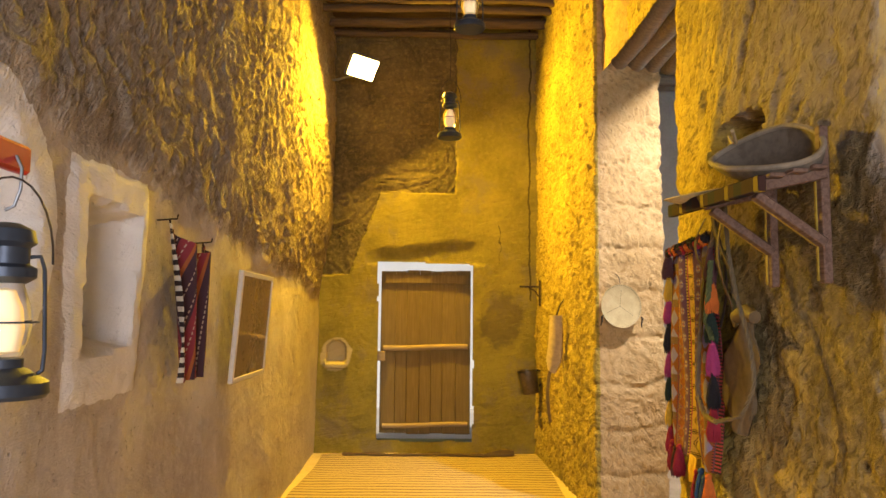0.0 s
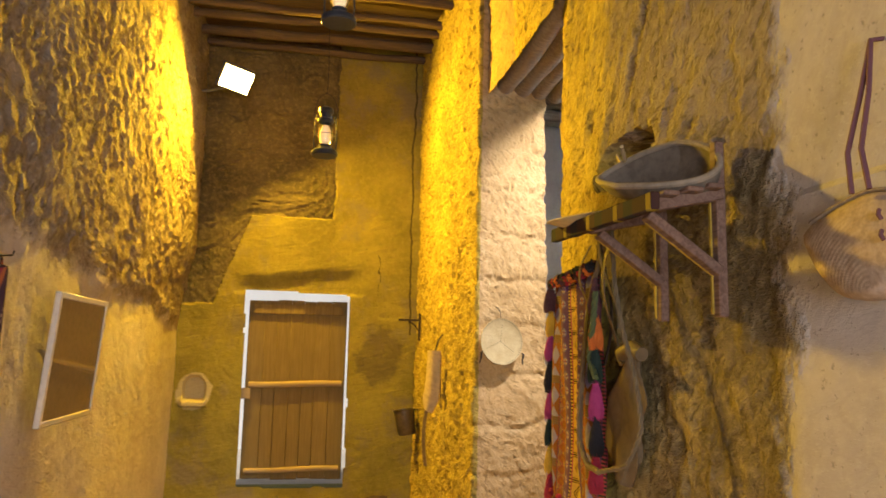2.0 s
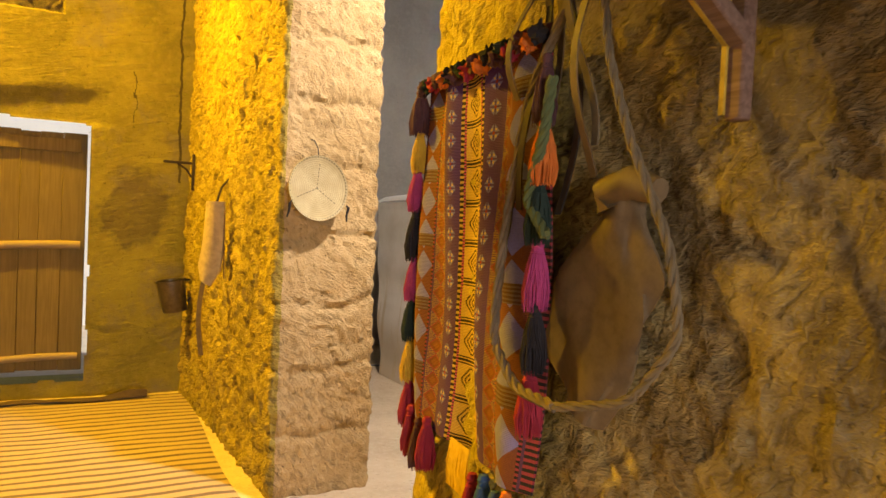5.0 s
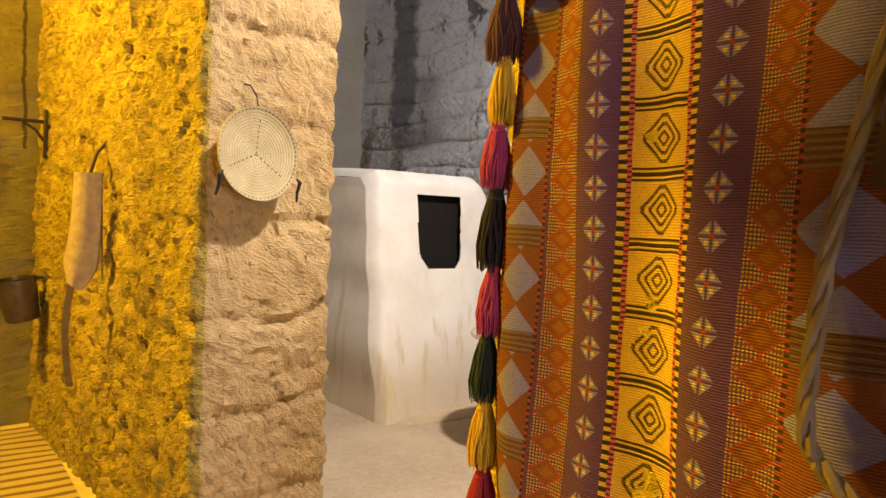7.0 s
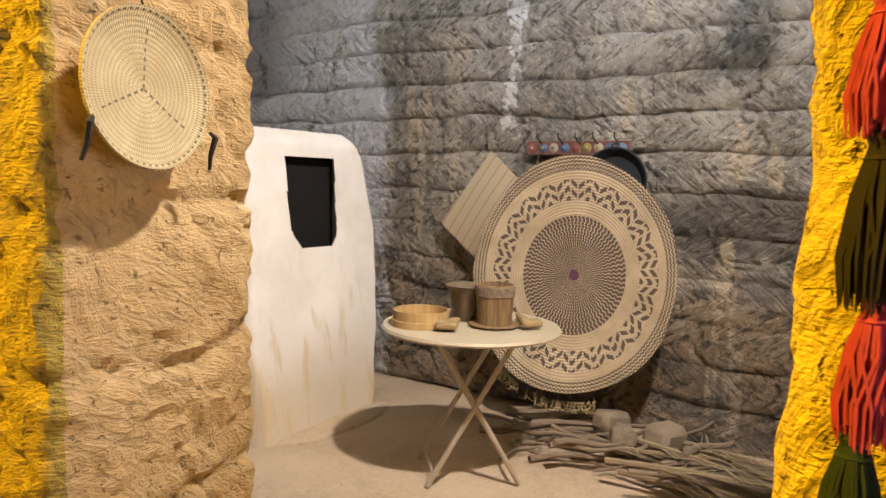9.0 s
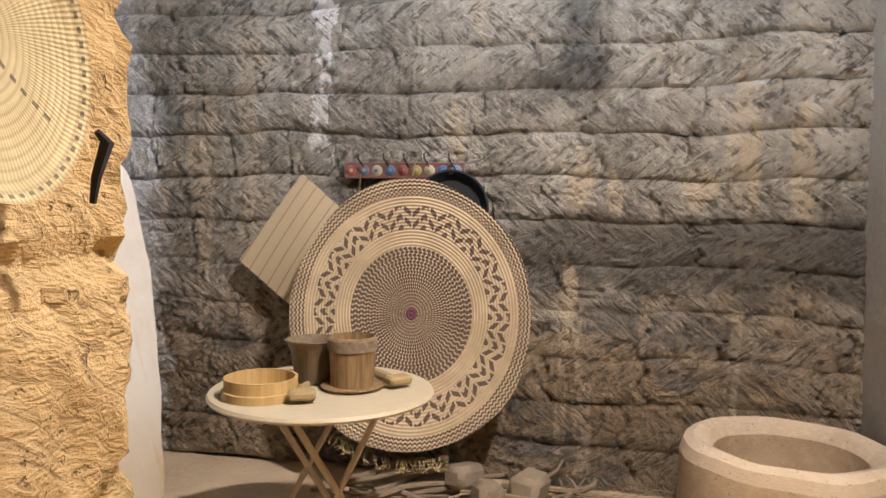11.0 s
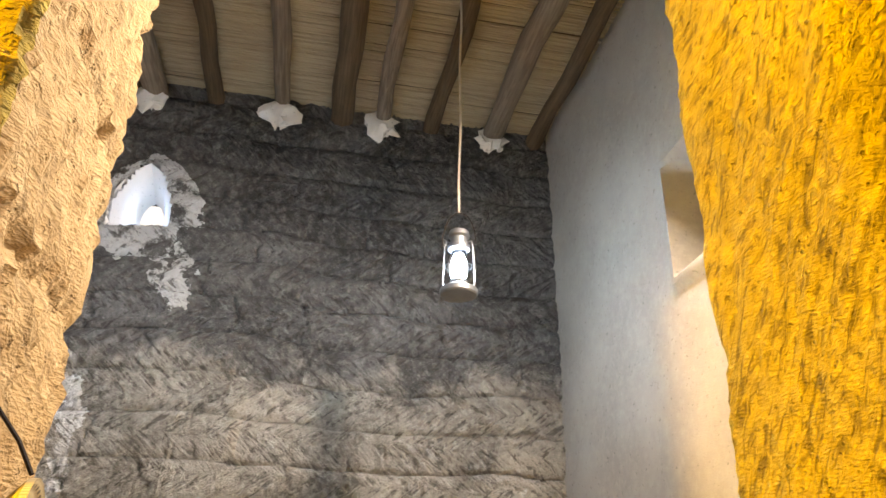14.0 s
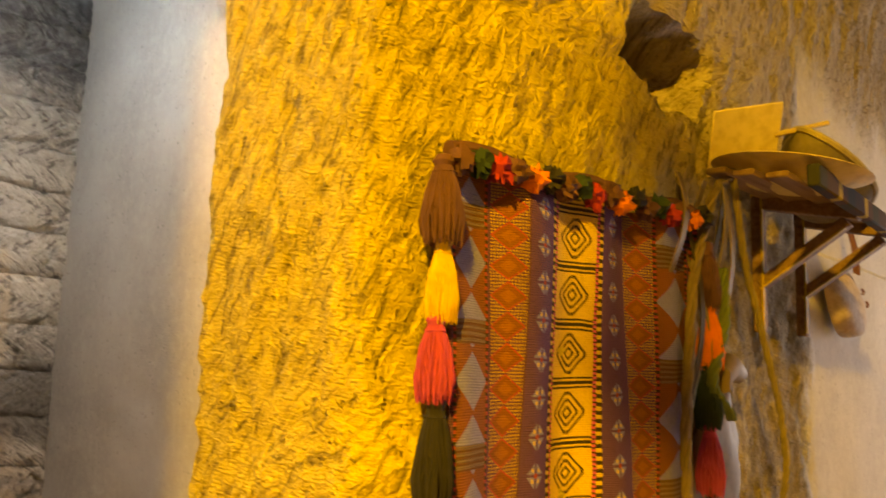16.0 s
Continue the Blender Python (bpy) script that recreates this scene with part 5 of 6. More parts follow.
for i, (x, m) in enumerate(((0.02, W_RED), (0.10, W_BRN), (0.17, W_RED), (0.53, W_RED), (0.60, W_BLU), (0.67, W_BLU), (0.73, W_ORG))):
    t = part("tassel", tuft(0.034, 0.17, 170, 70 + i), m, hang)
    t.location = (x, -0.03, 0.03 - 0.02 * (i % 2) - 0.04 * (i > 2))

# ---- passage side and corner by the door ----
tray = thing("palm_tray", (1.50, 6.08, 1.655), "round coiled palm tray with dark stitches hung on a nail", "tray", m=pose(1.49, 6.10, 1.615, 86, 0, 10))


def stitched_mat():
    k = Nodes("coiled_palm_stitched", 0.85)
    x, y, z = k.xyz(k.local())
    r = k.math("SQRT", k.math("ADD", k.math("MULTIPLY", x, x), k.math("MULTIPLY", y, y)))
    ang = k.math("ARCTAN2", y, x)
    ringw = k.math("SINE", k.math("MULTIPLY", r, 95 * 6.283))
    n = k.noise(11, 4, vec=k.local())
    col = k.mix(k.step(n, 0.3, 0.7), (0.35, 0.295, 0.165), (0.46, 0.395, 0.24))
    fib = k.noise(1, 4, 0.7, k.scaled(90, 90, 20, vec=k.local()))
    col = k.mix(k.math("MULTIPLY", k.step(fib, 0.45, 0.7), 0.3), col, (0.34, 0.27, 0.15))
    col = k.mix(k.math("MULTIPLY", k.step(ringw, 0.0, -0.9), 0.42), col, (0.22, 0.165, 0.09))
    dash = k.math("GREATER_THAN", k.math("SINE", k.math("MULTIPLY", ang, 60.0)), 0.1)
    rim = k.math("MULTIPLY", dash, k.math("LESS_THAN", k.math("ABSOLUTE", k.math("SUBTRACT", r, 0.159)), 0.002))
    sp = k.math("ABSOLUTE", k.math("SUBTRACT", k.math("FRACT", k.math("ADD", k.math("DIVIDE", ang, 2.0944), 0.80)), 0.5))
    spoke = k.math("MULTIPLY", k.math("LESS_THAN", k.math("MULTIPLY", sp, r), k.math("MULTIPLY", n, 0.0024)), k.math("GREATER_THAN", k.math("SINE", k.math("MULTIPLY", r, 330.0)), -0.1))
    spoke = k.math("MULTIPLY", spoke, k.math("LESS_THAN", r, 0.13))
    col = k.mix(k.math("MULTIPLY", k.math("MAXIMUM", rim, spoke), 0.75), col, (0.035, 0.03, 0.03))
    st = k.math("SINE", k.math("MULTIPLY_ADD", ang, 150.0, k.math("MULTIPLY", r, 90.0)))
    return k.done(col, k.bump(k.math("MULTIPLY_ADD", st, 0.7, k.math("ADD", k.math("MULTIPLY", ringw, 0.5), k.math("MULTIPLY", fib, 3.0))), 0.35, 0.003))


part("dish", Geo().lathe([(0.001, -0.012), (0.085, -0.010), (0.145, -0.002), (0.161, 0.008), (0.167, 0.011), (0.167, 0.003), (0.15, -0.014), (0.085, -0.024), (0.001, -0.026)], 48), stitched_mat(), tray)
part("hanging_loop", Geo().tube([(0.0, 0.172, 0.0), (0.008, 0.21, -0.02), (0.004, 0.25, -0.05), (0.0, 0.27, -0.12)], 0.0028, 5), W_BLK, tray)
for a in (205, -28):
    c, s_ = 0.172 * math.cos(radians(a)), 0.172 * math.sin(radians(a))
    part("tie", Geo().tube([(c, s_, 0.02), (c * 1.08, s_ * 1.15, 0.025), (c * 1.06, s_ * 1.15 - 0.04, 0.01), (c * 1.1, s_ * 1.15 - 0.07, 0.0)], [0.004, 0.008, 0.006, 0.004], 6), W_BLK, tray, "knotted black tie")

hook = thing("wall_hook", (1.22, 8.45, 1.80), "black iron bracket hook on the earth wall", "hook")
part("plate", Geo().box((0.02, 0.0, -0.02), (0.02, 0.035, 0.28)), M_IRON, hook)
part("arm", Geo().box((-0.09, 0.0, 0.05), (0.22, 0.018, 0.02)), M_IRON, hook)
part("stay", Geo().tube([(0.01, 0, -0.06), (-0.03, 0, 0.0), (-0.10, 0, 0.045)], 0.008, 6), M_IRON, hook)
sheath = thing("leather_sheath", (1.17, 7.25, 1.0), "long tan leather sheath hanging flat on the wall", "sheath", m=pose(1.195, 7.20, 1.01, 0, 0, 52))
part("sheath", Geo().sheet(12, 24, lambda u, v: (-0.02 * math.sin(math.pi * u), (u - 0.5) * (0.15 - 0.03 * v) * min(1.0, 0.45 + 3.0 * v) + 0.05 * (1 - v) ** 3, 0.53 * v + 0.04 * u * (1 - v)), 0.02), plain("tan_hide", (0.48, 0.37, 0.19), 0.7, 0, 0.5, 0.4), sheath)
part("seam", Geo().tube([(-0.012, -0.073 + 0.016 * v, 0.05 + 0.47 * v) for v in np.linspace(0, 1, 8)], 0.004, 5), M_LEATHER, sheath, "dark stitched seam")
part("strap", Geo().tube([(0.0, 0.0, 0.52), (0.02, -0.02, 0.62), (0.08, -0.06, 0.70)], 0.008, 6), M_IRON, sheath)
# dark strip modelled in place of the shadow cast below the sheath
part("tail", Geo().sheet(3, 12, lambda u, v: (0.0, 0.05 + 0.03 * u + 0.03 * math.sin(v * 3), 0.06 - 0.5 * v), 0.006), M_LEATHER, sheath)
can = thing("dipper_can", (1.14, 8.42, 0.70), "old dented metal can hanging by its handle", "can", m=pose(1.14, 8.42, 0.70, 0, -10, 0))
part("can_body", Geo().lathe([(0.001, 0.0), (0.085, 0.0), (0.09, 0.01), (0.105, 0.24), (0.115, 0.25), (0.10, 0.245), (0.085, 0.02), (0.001, 0.015)], 24), plain("tarnished_tin", (0.16, 0.13, 0.09), 0.35, 0.7, 0.5), can)
part("handle", Geo().tube([(0.10, 0, 0.23), (0.16, 0, 0.22), (0.17, 0, 0.12), (0.10, 0, 0.06)], 0.009, 6), M_IRON, can)
rag = thing("dark_rag", (0.62, 8.50, 0.025), "crumpled dark cloth strip lying at the mat's end", "cloth")
part("strip", Geo().sheet(60, 6, lambda u, v: (-1.5 + 1.85 * u, -0.02 + 0.07 * v + 0.03 * math.sin(u * 14), 0.006 + (0.02 + 0.05 * max(0, u - 0.75) * 4) * abs(math.sin(u * 17 + v * 3.1)) * math.sin(math.pi * v))), plain("dark_wool_cloth", (0.09, 0.06, 0.04), 0.95), rag)

# ---- things of the room ----
oven = thing("clay_oven", (0, 0, 0), "whitewashed clay oven with a dark fire opening, stained at its foot", "oven")


def oven_mat():
    k = Nodes("stained_whitewash", 0.9)
    x, y, z = k.xyz()
    n = k.noise(3.0, 6, 0.65)
    col = k.mix(k.step(n, 0.35, 0.7), (0.80, 0.78, 0.76), (0.70, 0.67, 0.63))
    foot = k.step(k.math("MULTIPLY_ADD", k.math("SUBTRACT", n, 0.5), 0.9, z), 0.75, 0.05)
    col = k.mix(k.math("MULTIPLY", foot, 0.7), col, (0.46, 0.36, 0.22))
    run = k.step(k.noise(1, 4, 0.6, k.scaled(9, 9, 0.9)), 0.53, 0.66)
    col = k.mix(k.math("MULTIPLY", k.math("MULTIPLY", run, k.step(z, 1.15, 0.7)), 0.5), col, (0.50, 0.38, 0.17))
    return k.done(col, k.bump(n, 0.3, 0.02))


def oven_front(x, z):
    return 7.89 - 0.30 * max(0.0, 1 - z / 1.72) ** 1.4 + 0.02 * noise.noise((x * 3, z * 3, 0))


OV_Z = np.linspace(-0.02, 1.72, 121)
body = Geo()
xl = lambda z: 3.17 - 0.05 * (1 - z / 1.74) + 0.03 * noise.noise((z * 3, 1, 0))
xr = lambda z: 4.22 + 0.18 * math.sin(min(1, max(0, z / 1.74)) * math.pi * 0.95) - 0.14 * (1 - z / 1.74) + 0.02 * noise.noise((z * 4, 5, 0)) - 0.10 * max(0, (z - 1.5) / 0.24) ** 2
nx = 96
pt = {}
for j, z in enumerate(OV_Z):
    for i in range(nx + 1):
        u = i / nx
        x = xl(z) + u * (xr(z) - xl(z))
        e = min(u, 1 - u)
        pt[i, j] = (x, oven_front(x, z) + 0.10 * max(0, 1 - e / 0.07) ** 2 + 0.10 * max(0, (z - 1.62) / 0.12) ** 2, z - 0.06 * max(0, 1 - e / 0.08) ** 2 * (z > 1.6))
inhole = lambda p: 3.53 + 0.10 * max(0, (1.16 - p[2]) / 0.14) ** 2 * 0.8 < p[0] < 3.95 - 0.10 * max(0, (1.16 - p[2]) / 0.14) ** 2 * 0.8 and 1.02 < p[2] < 1.57
order = {q: n for n, q in enumerate(pt)}
faces = []
for j in range(len(OV_Z) - 1):
    for i in range(nx):
        quad = [(i, j), (i + 1, j), (i + 1, j + 1), (i, j + 1)]
        if not all(inhole(pt[q]) for q in quad):
            faces.append([order[q] for q in quad])
body.add(pt.values(), faces)
nzv = len(OV_Z) - 1
body.sheet(6, nzv, lambda u, v: (pt[0, round(v * nzv)][0], pt[0, round(v * nzv)][1] + u * 1.3, pt[0, round(v * nzv)][2]))
body.sheet(6, nzv, lambda u, v: (pt[nx, round(v * nzv)][0], pt[nx, round(v * nzv)][1] + u * 1.3, pt[nx, round(v * nzv)][2]))
body.sheet(nx, 6, lambda u, v: (pt[round(u * nx), nzv][0], pt[round(u * nx), nzv][1] + v * 1.3, pt[round(u * nx), nzv][2] + 0.02 * math.sin(v * 3)))
part("oven_body", body, oven_mat(), oven)
part("fire_chamber", Geo().box((3.74, 8.31, 1.29), (0.60, 0.72, 0.66), None, 0.02), M_BLACK, oven, "soot-black fire chamber")
part("hearth_apron", Geo().lathe([(0.001, 0.03), (0.3, 0.025), (0.42, 0.01), (0.46, -0.02)], 24, Matrix.Translation((3.70, 7.62, 0)), (1.1, 0.45)), M_FLOOR, oven, "worn whitewashed clay apron")

table = thing("folding_table", (3.54, 6.57, 0.0), "round folding table with an ivory top and crossed tube legs", "table", m=pose(3.54, 6.57, 0, 0, 0, -47))
part("tabletop", Geo().lathe([(0.001, 0.725), (0.405, 0.725), (0.43, 0.728), (0.437, 0.738), (0.43, 0.75), (0.39, 0.752), (0.001, 0.75)], 56), M_TABLE, table)
for sy in (-0.17, 0.17):
    for sx in (-1, 1):
        part("leg", Geo().tube([(sx * 0.22, sy, 0.012), (sx * -0.20, sy * 0.9, 0.725)], 0.0135, 8), M_LEG, table)
for sx in (-0.21, 0.21):
    part("crossbar", Geo().tube([(sx * 0.9, -0.17, 0.06), (sx * 0.9, 0.17, 0.06)], 0.008, 6), M_LEG, table)

T = lambda a, b, z=0.7525: (3.54 + a * math.cos(radians(-47)) - b * math.sin(radians(-47)), 6.57 + a * math.sin(radians(-47)) + b * math.cos(radians(-47)), z)
box_ = thing("sieve_box", T(-0.25, -0.02), "shallow round bent-wood box lying on the table", "box")
M_BENT = wood("bent_wood", (0.46, 0.30, 0.13), (0.58, 0.42, 0.20), 0.6, 2)
part("wall", Geo().lathe([(0.125, 0.0), (0.135, 0.0), (0.135, 0.075), (0.125, 0.075), (0.125, 0.0)], 36), M_BENT, box_)
part("bottom", Geo().lathe([(0.001, 0.005), (0.13, 0.005)], 36), M_BENT, box_)
part("hoop", Geo().lathe([(0.135, 0.0), (0.144, 0.0), (0.144, 0.03), (0.135, 0.032)], 36), M_BENT, box_)
bowl = thing("wooden_bowl", T(0.0, 0.10), "dark turned wooden bowl with a flared rim", "bowl")
part("body", Geo().lathe([(0.001, 0.0), (0.06, 0.0), (0.075, 0.03), (0.092, 0.14), (0.115, 0.175), (0.108, 0.178), (0.082, 0.14), (0.06, 0.03), (0.001, 0.02)], 28), wood("dark_turned_wood", (0.12, 0.085, 0.055), (0.24, 0.18, 0.12), 0.6), bowl)
mug = thing("wooden_mortar", T(0.10, -0.06), "straight-sided brown wooden mortar on a dish", "mortar")
M_MORT = wood("brown_mortar", (0.17, 0.11, 0.055), (0.34, 0.23, 0.12), 0.6)
part("body", Geo().lathe([(0.001, 0.012), (0.085, 0.012), (0.086, 0.06), (0.094, 0.20), (0.086, 0.205), (0.07, 0.06), (0.001, 0.05)], 28), M_MORT, mug)
part("band", Geo().lathe([(0.0925, 0.15), (0.097, 0.152), (0.098, 0.195), (0.094, 0.198)], 28), M_BEAM2, mug)
part("dish", Geo().lathe([(0.001, 0.0), (0.11, 0.0), (0.125, 0.012), (0.12, 0.016), (0.001, 0.01)], 28), M_MORT, mug)
for a, b, t, l in ((-0.11, -0.10, 70, 0.18), (0.26, -0.02, 95, 0.24)):
    tool = thing("wooden_tool", T(a, b, 0.77), "carved pale wooden hand tool lying on the table", "tool", m=pose(*T(a, b, 0.775), 0, 0, t - 47))
    part("shaft", Geo().tube([(-l / 2, 0, 0), (0, 0.012, 0.004), (l / 2, -0.01, 0)], [0.016, 0.02, 0.014], 8), M_RAIL, tool)
    part("head", Geo().box((-l / 2, 0.01, 0.008), (0.07, 0.10, 0.035), None, 0.01), M_RAIL, tool)


def big_tray_mat():
    k = Nodes("black_and_straw_weave", 0.85)
    x, y, z = k.xyz(k.local())
    x, y = k.math("MULTIPLY", x, 1.08), k.math("MULTIPLY", y, 1.17)
    r = k.math("SQRT", k.math("ADD", k.math("MULTIPLY", x, x), k.math("MULTIPLY", y, y)))
    ang = k.math("ARCTAN2", y, x)
    turn = k.math("DIVIDE", ang, 6.2832)
    n = k.noise(5, 5, vec=k.local())
    straw = k.mix(k.step(n, 0.3, 0.7), (0.44, 0.35, 0.24), (0.58, 0.48, 0.34))
    black = k.mix(n, (0.08, 0.06, 0.055), (0.16, 0.12, 0.10))
    zig = lambda count, rings, amp: k.math("FRACT", k.math("MULTIPLY_ADD", r, rings, k.math("MULTIPLY", k.math("ABSOLUTE", k.math("SUBTRACT", k.math("FRACT", k.math("MULTIPLY", turn, count)), 0.5)), amp)))
    between = lambda a, b: k.math("MULTIPLY", k.math("GREATER_THAN", r, a), k.math("LESS_THAN", r, b))
    th = lambda s_, t: k.math("GREATER_THAN", s_, t)
    col = straw
    col = k.mix(k.math("MULTIPLY", between(0.0, 0.375), th(k.math("FRACT", k.math("MULTIPLY_ADD", turn, 78.0, k.math("MULTIPLY", k.math("ABSOLUTE", k.math("SUBTRACT", k.math("FRACT", k.math("MULTIPLY", r, 26.0)), 0.5)), 0.9))), 0.28)), col, black)
    col = k.mix(k.math("LESS_THAN", r, 0.035), col, (0.13, 0.05, 0.09))
    blocks = k.math("MULTIPLY", th(zig(22.0, 16.0, 2.0), 0.5), th(k.math("FRACT", k.math("MULTIPLY", turn, 66.0)), 0.22))
    col = k.mix(k.math("MULTIPLY", between(0.47, 0.60), blocks), col, black)
    col = k.mix(k.math("MULTIPLY", between(0.655, 0.745), th(zig(150.0, 46.0, 1.1), 0.5)), col, black)
    ringw = k.math("SINE", k.math("MULTIPLY", r, 55 * 6.283))
    return k.done(col, k.bump(k.math("ADD", ringw, n), 0.6, 0.004))


big = thing("big_woven_tray", (4.56, 6.50, 0.86), "huge round palm tray in black and straw, frayed below", "tray", m=pose(4.44, 6.455, 0.92, 0, -84, 0))
prof = [(0.001, -0.03), (0.20, -0.025), (0.42, -0.005), (0.60, 0.02), (0.72, 0.05), (0.735, 0.055), (0.735, 0.045), (0.60, 0.006), (0.42, -0.02), (0.20, -0.04), (0.001, -0.045)]
g = Geo().lathe(prof, 96)
g.v = [(0.925 * x * (1 + 0.02 * math.sin(3 * math.atan2(y, x) + 1)), y * (0.85 + 0.012 * math.sin(5 * math.atan2(y, x))), z + 0.06 * (x / 0.74) ** 2 * (x < 0)) for x, y, z in g.v]
part("weave", g, big_tray_mat(), big)
fr = Geo()
for i in range(60):
    a = math.pi + rnd.uniform(-0.55, 0.35)
    c, s_ = math.cos(a), math.sin(a)
    fr.tube([(0.72 * c, 0.69 * s_, 0.06), (0.76 * c, 0.70 * s_ + rnd.uniform(-0.02, 0.02), 0.05 + rnd.uniform(-0.02, 0.03)), (0.78 * c, 0.71 * s_ + rnd.uniform(-0.04, 0.04), 0.05 + rnd.uniform(-0.03, 0.04))], 0.003, 4)
tagged(part("frayed_rim", fr, M_PALM, big), "frayed straw ends", kind="stuff")
part("hanging_string", Geo().tube([(0.70, 0.0, 0.05), (0.77, 0.0, 0.01), (0.84, 0.0, -0.06)], 0.004, 5), M_ROPE, big)

sq = thing("square_mat", (4.70, 7.22, 1.26), "square plaited palm mat hung behind the big tray", "mat", m=pose(4.58, 7.07, 1.24, 0, 0, 0))
k = Nodes("plaited_strips", 0.85)
lx, ly, lz = k.xyz(k.local())
strip = k.math("FRACT", k.math("MULTIPLY", k.math("ADD", k.math("MULTIPLY", ly, 0.82), k.math("MULTIPLY", lz, 0.57)), 15.0))
fine = k.noise(1, 3, 0.6, k.scaled(60, 200, 200, vec=k.local()))
M_PLAIT = k.done(k.mix(k.step(strip, 0.90, 0.97), k.mix(fine, (0.40, 0.33, 0.23), (0.52, 0.44, 0.32)), (0.20, 0.15, 0.10)), k.bump(k.math("MULTIPLY_ADD", fine, 0.5, strip), 0.4, 0.004))
ca, sa = math.cos(radians(-38)), math.sin(radians(-38))
part("plait", Geo().sheet(16, 16, lambda u, v: (-0.03 - 0.05 * math.sin(u * 2.2) * math.sin(v * 2.5), -((u - 0.5) * 0.52 * ca - (v - 0.5) * 0.60 * sa), (u - 0.5) * 0.52 * sa + (v - 0.5) * 0.60 * ca), 0.008), M_PLAIT, sq)
part("loop", Geo().tube([(-0.02, -0.30, 0.30), (0.0, -0.30, 0.40)], 0.004, 5), M_ROPE, sq)
pan = thing("dark_pan", (4.74, 6.20, 1.46), "dark round iron pan hanging behind the tray", "pan", m=pose(4.58, 6.27, 1.46, 0, -88, 0))
part("pan_body", Geo().lathe([(0.001, 0.0), (0.15, 0.0), (0.19, 0.05), (0.20, 0.05), (0.16, -0.01), (0.001, -0.01)], 36), plain("blue_black_enamel", (0.035, 0.04, 0.05), 0.5, 0.3), pan)
part("ring", Geo().tube([(0.20 + 0.02 * c, 0.02 * s_, 0.04) for c, s_ in arc(0, 0, 1, 0, 330, 12)], 0.004, 5, True), M_IRON, pan)

rack = thing("hook_rack", (4.74, 6.60, 1.68), "narrow board of hooks painted with coloured rosettes", "rack", m=pose(4.60, 6.545, 1.66, 0, 0, 0))
part("board", Geo().box((0.03, 0, 0), (0.025, 0.66, 0.085)), wood("painted_board", (0.16, 0.07, 0.07), (0.24, 0.13, 0.11), 0.6, 1), rack)
dots = [plain("dot_" + n, c, 0.5) for n, c in (("red", (0.26, 0.09, 0.08)), ("blue", (0.08, 0.12, 0.22)), ("cream", (0.40, 0.35, 0.26)), ("sky", (0.12, 0.20, 0.30)), ("yellow", (0.34, 0.27, 0.09)))]
for i in range(9):
    y = 0.288 - i * 0.072
    d = part("rosette", Geo().lathe([(0.001, 0.012), (0.018, 0.010), (0.030, 0.0)], 14, Matrix.Translation((0.016, y, 0.0)) @ pose(0, 0, 0, 0, -90, 0)), dots[(0, 1, 2, 1, 0, 4, 2, 1, 3)[i]], rack)
    part("rosette_eye", Geo().lathe([(0.001, 0.018), (0.009, 0.015), (0.011, 0.008)], 10, Matrix.Translation((0.016, y, 0.0)) @ pose(0, 0, 0, 0, -90, 0)), dots[(i * 2 + 2) % 5], d)
for y in (0.22, 0.08, -0.03, -0.14, -0.27):
    part("hook", Geo().tube([(0.02, y, 0.02), (-0.02, y, 0.035), (-0.045, y + 0.01, 0.06), (-0.03, y + 0.015, 0.085)], 0.005, 6), M_IRON, rack)

# firewood, fronds and stones by the wall
for i in range(38):
    x, y = rnd.uniform(3.85, 4.48), rnd.uniform(5.55, 6.6)
    l, a = rnd.uniform(0.3, 0.7), rnd.uniform(-40, 50) - 60
    z = 0.02 + 0.022 * (i // 6)
    st = thing("stick", (x, y, z), "dry grey-brown firewood stick in a loose heap", "stick", "firewood heap", pose(x, y, z, 0, rnd.uniform(-4, 4), a))
    r = rnd.uniform(0.008, 0.022)
    part("branch", Geo().tube([(-l / 2 + l * j / 5, 0.02 * math.sin(j * 1.7 + i), 0.008 * math.cos(j + i)) for j in range(6)], [r * (1 - 0.09 * j) for j in range(6)], 7), M_BARK, st)
    if i % 3 == 0:
        part("twig", Geo().tube([(0, 0, 0), (l * 0.12, 0.05, 0.02), (l * 0.22, 0.09, 0.02)], [r * 0.5, r * 0.4, r * 0.2], 5), M_BARK, st)
M_BRICK = simple_mud("grey_mud_brick", (0.20, 0.16, 0.12), (0.30, 0.25, 0.19), (0.34, 0.28, 0.22))
M_FROND = wood("dry_frond", (0.26, 0.20, 0.13), (0.42, 0.34, 0.23), 0.85, 0)
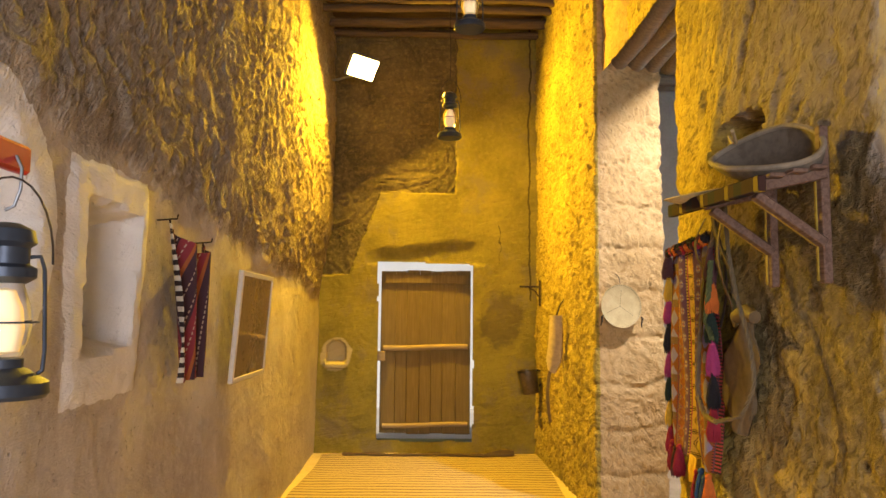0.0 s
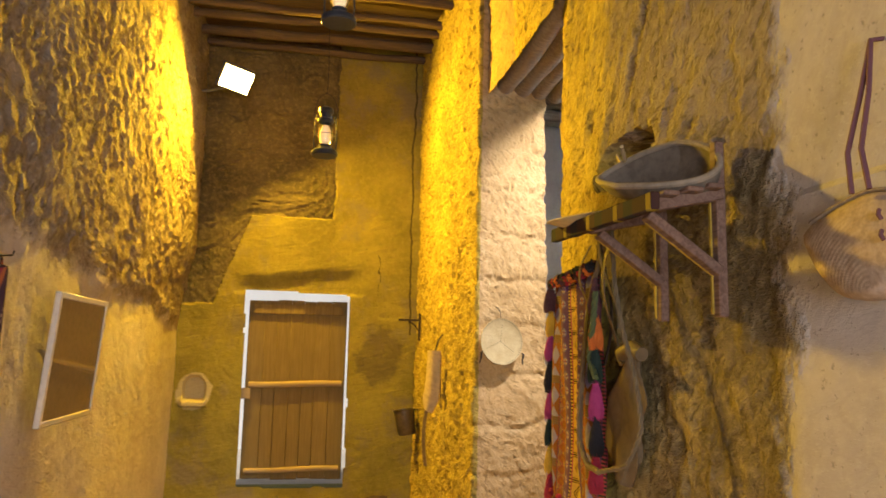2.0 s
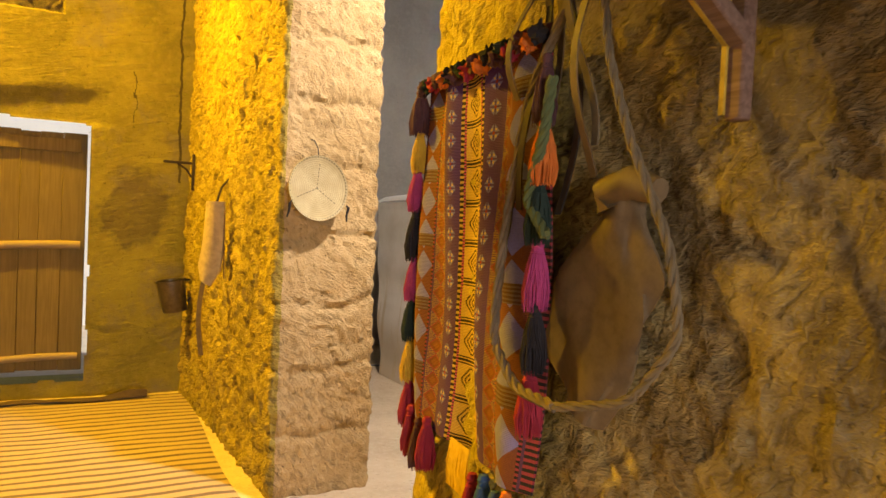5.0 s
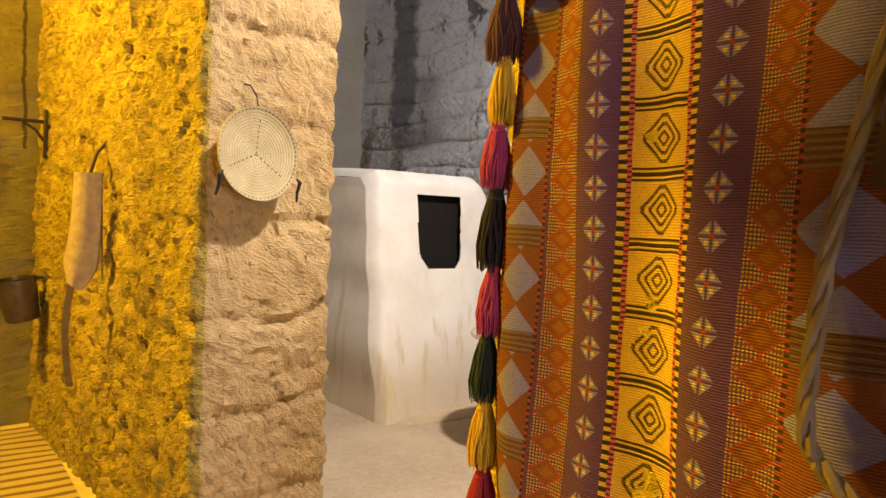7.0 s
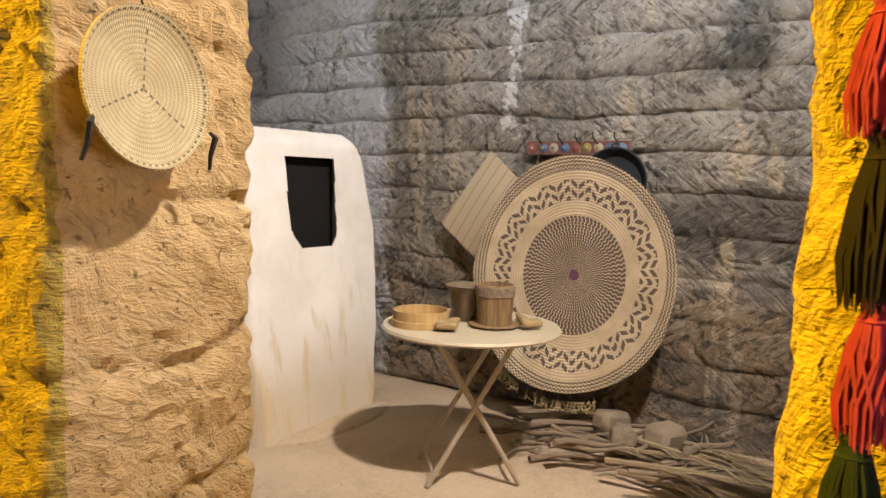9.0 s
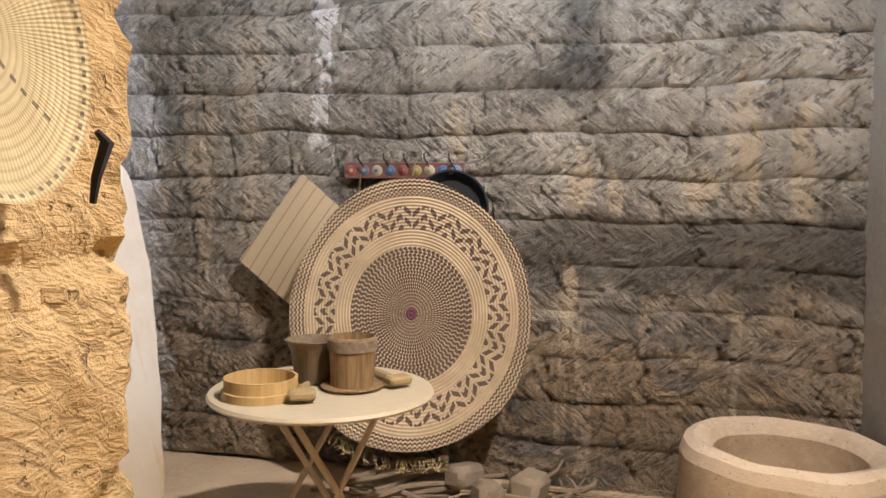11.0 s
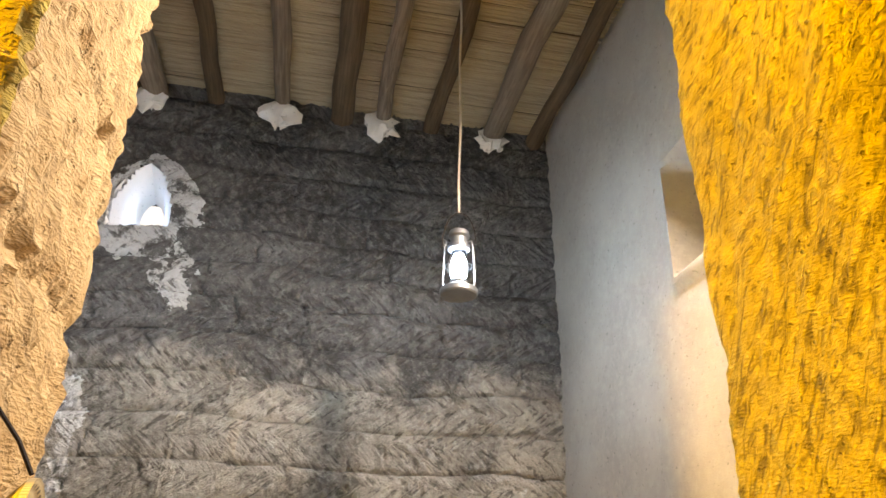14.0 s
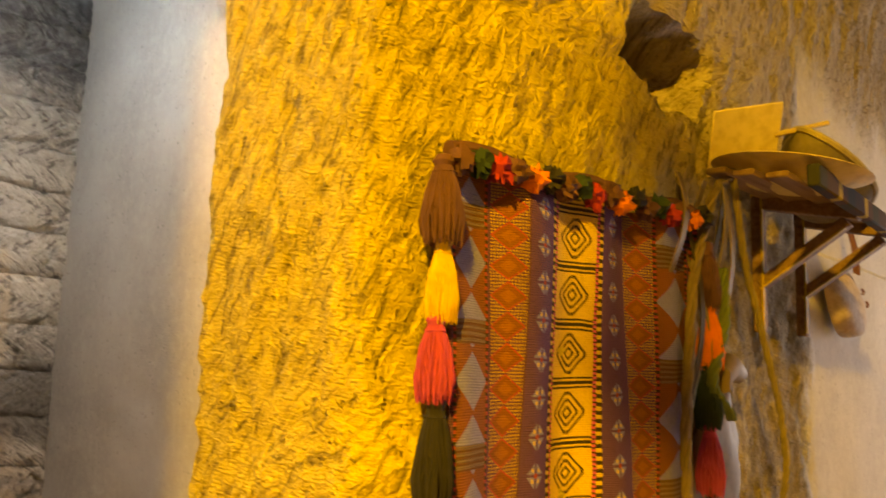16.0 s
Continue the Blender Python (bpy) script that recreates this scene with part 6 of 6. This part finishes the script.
for i in range(11):
    x, y, a = rnd.uniform(3.8, 4.35), 5.5 + rnd.uniform(-0.35, 0.3), rnd.uniform(-118, -72)
    fz = 0.03 + 0.012 * i
    f = thing("palm_frond", (x, y, fz), "dry brown palm frond lying on the earth floor", "frond", "firewood heap", pose(x, y, fz, 0, -2, a))
    L = rnd.uniform(0.9, 1.2)
    part("midrib", Geo().tube([(-L / 2 + L * j / 8, 0, 0.02 * math.sin(j * 0.4)) for j in range(9)], [0.016 * (1 - 0.1 * j) for j in range(9)], 6), M_FROND, f)
    leaf = Geo()
    for j in range(34):
        s0 = -L / 2 + L * (0.18 + 0.8 * j / 34)
        sg = 1 if j % 2 else -1
        ll = rnd.uniform(0.22, 0.36)
        w = rnd.uniform(0.006, 0.010)
        dz = rnd.uniform(-0.01, 0.05)
        p = [Vector((s0, 0, 0.01)), Vector((s0 + ll * 0.55, sg * ll * 0.28, 0.015 + dz)), Vector((s0 + ll * 1.05, sg * ll * 0.38, 0.0 + dz * 0.5))]
        leaf.add([p[0] + Vector((0, w, 0)), p[0] - Vector((0, w, 0)), p[1] - Vector((0, w, -0.004)), p[1] + Vector((0, w, 0)), p[2]], [(0, 1, 2, 3), (3, 2, 4)])
    tagged(part("leaf_blade", leaf, M_FROND, f, smooth=False), kind="stuff")
for x, y, s_, a in ((4.15, 6.0, (0.16, 0.13, 0.14), 30), (4.28, 5.82, (0.22, 0.15, 0.16), -15), (4.38, 6.15, (0.14, 0.2, 0.12), 60)):
    stn = thing("mud_brick", (x, y, 0.02), "broken pale mud brick among the firewood", "brick", "firewood heap", pose(x, y, 0.13, 8, 6, a))
    part("lump", Geo().box((0, 0, 0), s_, None, 0.03), M_BRICK, stn)

tan = thing("clay_tannour", (4.15, 4.72, 0.0), "low round clay oven ring with a wide open mouth", "clay oven")
ringp = [(0.43, 0.0), (0.44, 0.2), (0.435, 0.42), (0.42, 0.47), (0.38, 0.49), (0.33, 0.475), (0.30, 0.43), (0.30, 0.1), (0.001, 0.06)]
RING_WOBBLE = lambda x, y, z: (x * (1 + 0.03 * noise.noise((x * 3, y * 3, z * 3))), y * (1 + 0.03 * noise.noise((x * 3, y * 3, z * 3 + 5))), z + 0.012 * noise.noise((x * 5, y * 5, 1)))
g = Geo().lathe(ringp[:3], 48).lathe(ringp[6:], 48)
g.v = [RING_WOBBLE(*p) for p in g.v]
part("ring_wall", g, M_CLAY, tan)
g = Geo().lathe(ringp[2:7], 48)
g.v = [RING_WOBBLE(*p) for p in g.v]
part("rim", g, simple_mud("pale_clay_rim", (0.46, 0.37, 0.28), (0.60, 0.50, 0.39), (0.64, 0.55, 0.43), 0.6, 0.008), tan, "paler rubbed rim")
cable = thing("wall_cable", (2.9, 9.6, 0.0), "thin grey cable drooping down to the earth floor", "cable")
part("wire", Geo().tube([(-0.1, 0.9, 1.1), (-0.06, 0.6, 0.7), (0.0, 0.2, 0.3), (0.1, -0.1, 0.06), (0.25, -0.3, 0.012), (0.5, -0.4, 0.012)], 0.008, 6), M_STEEL, cable)
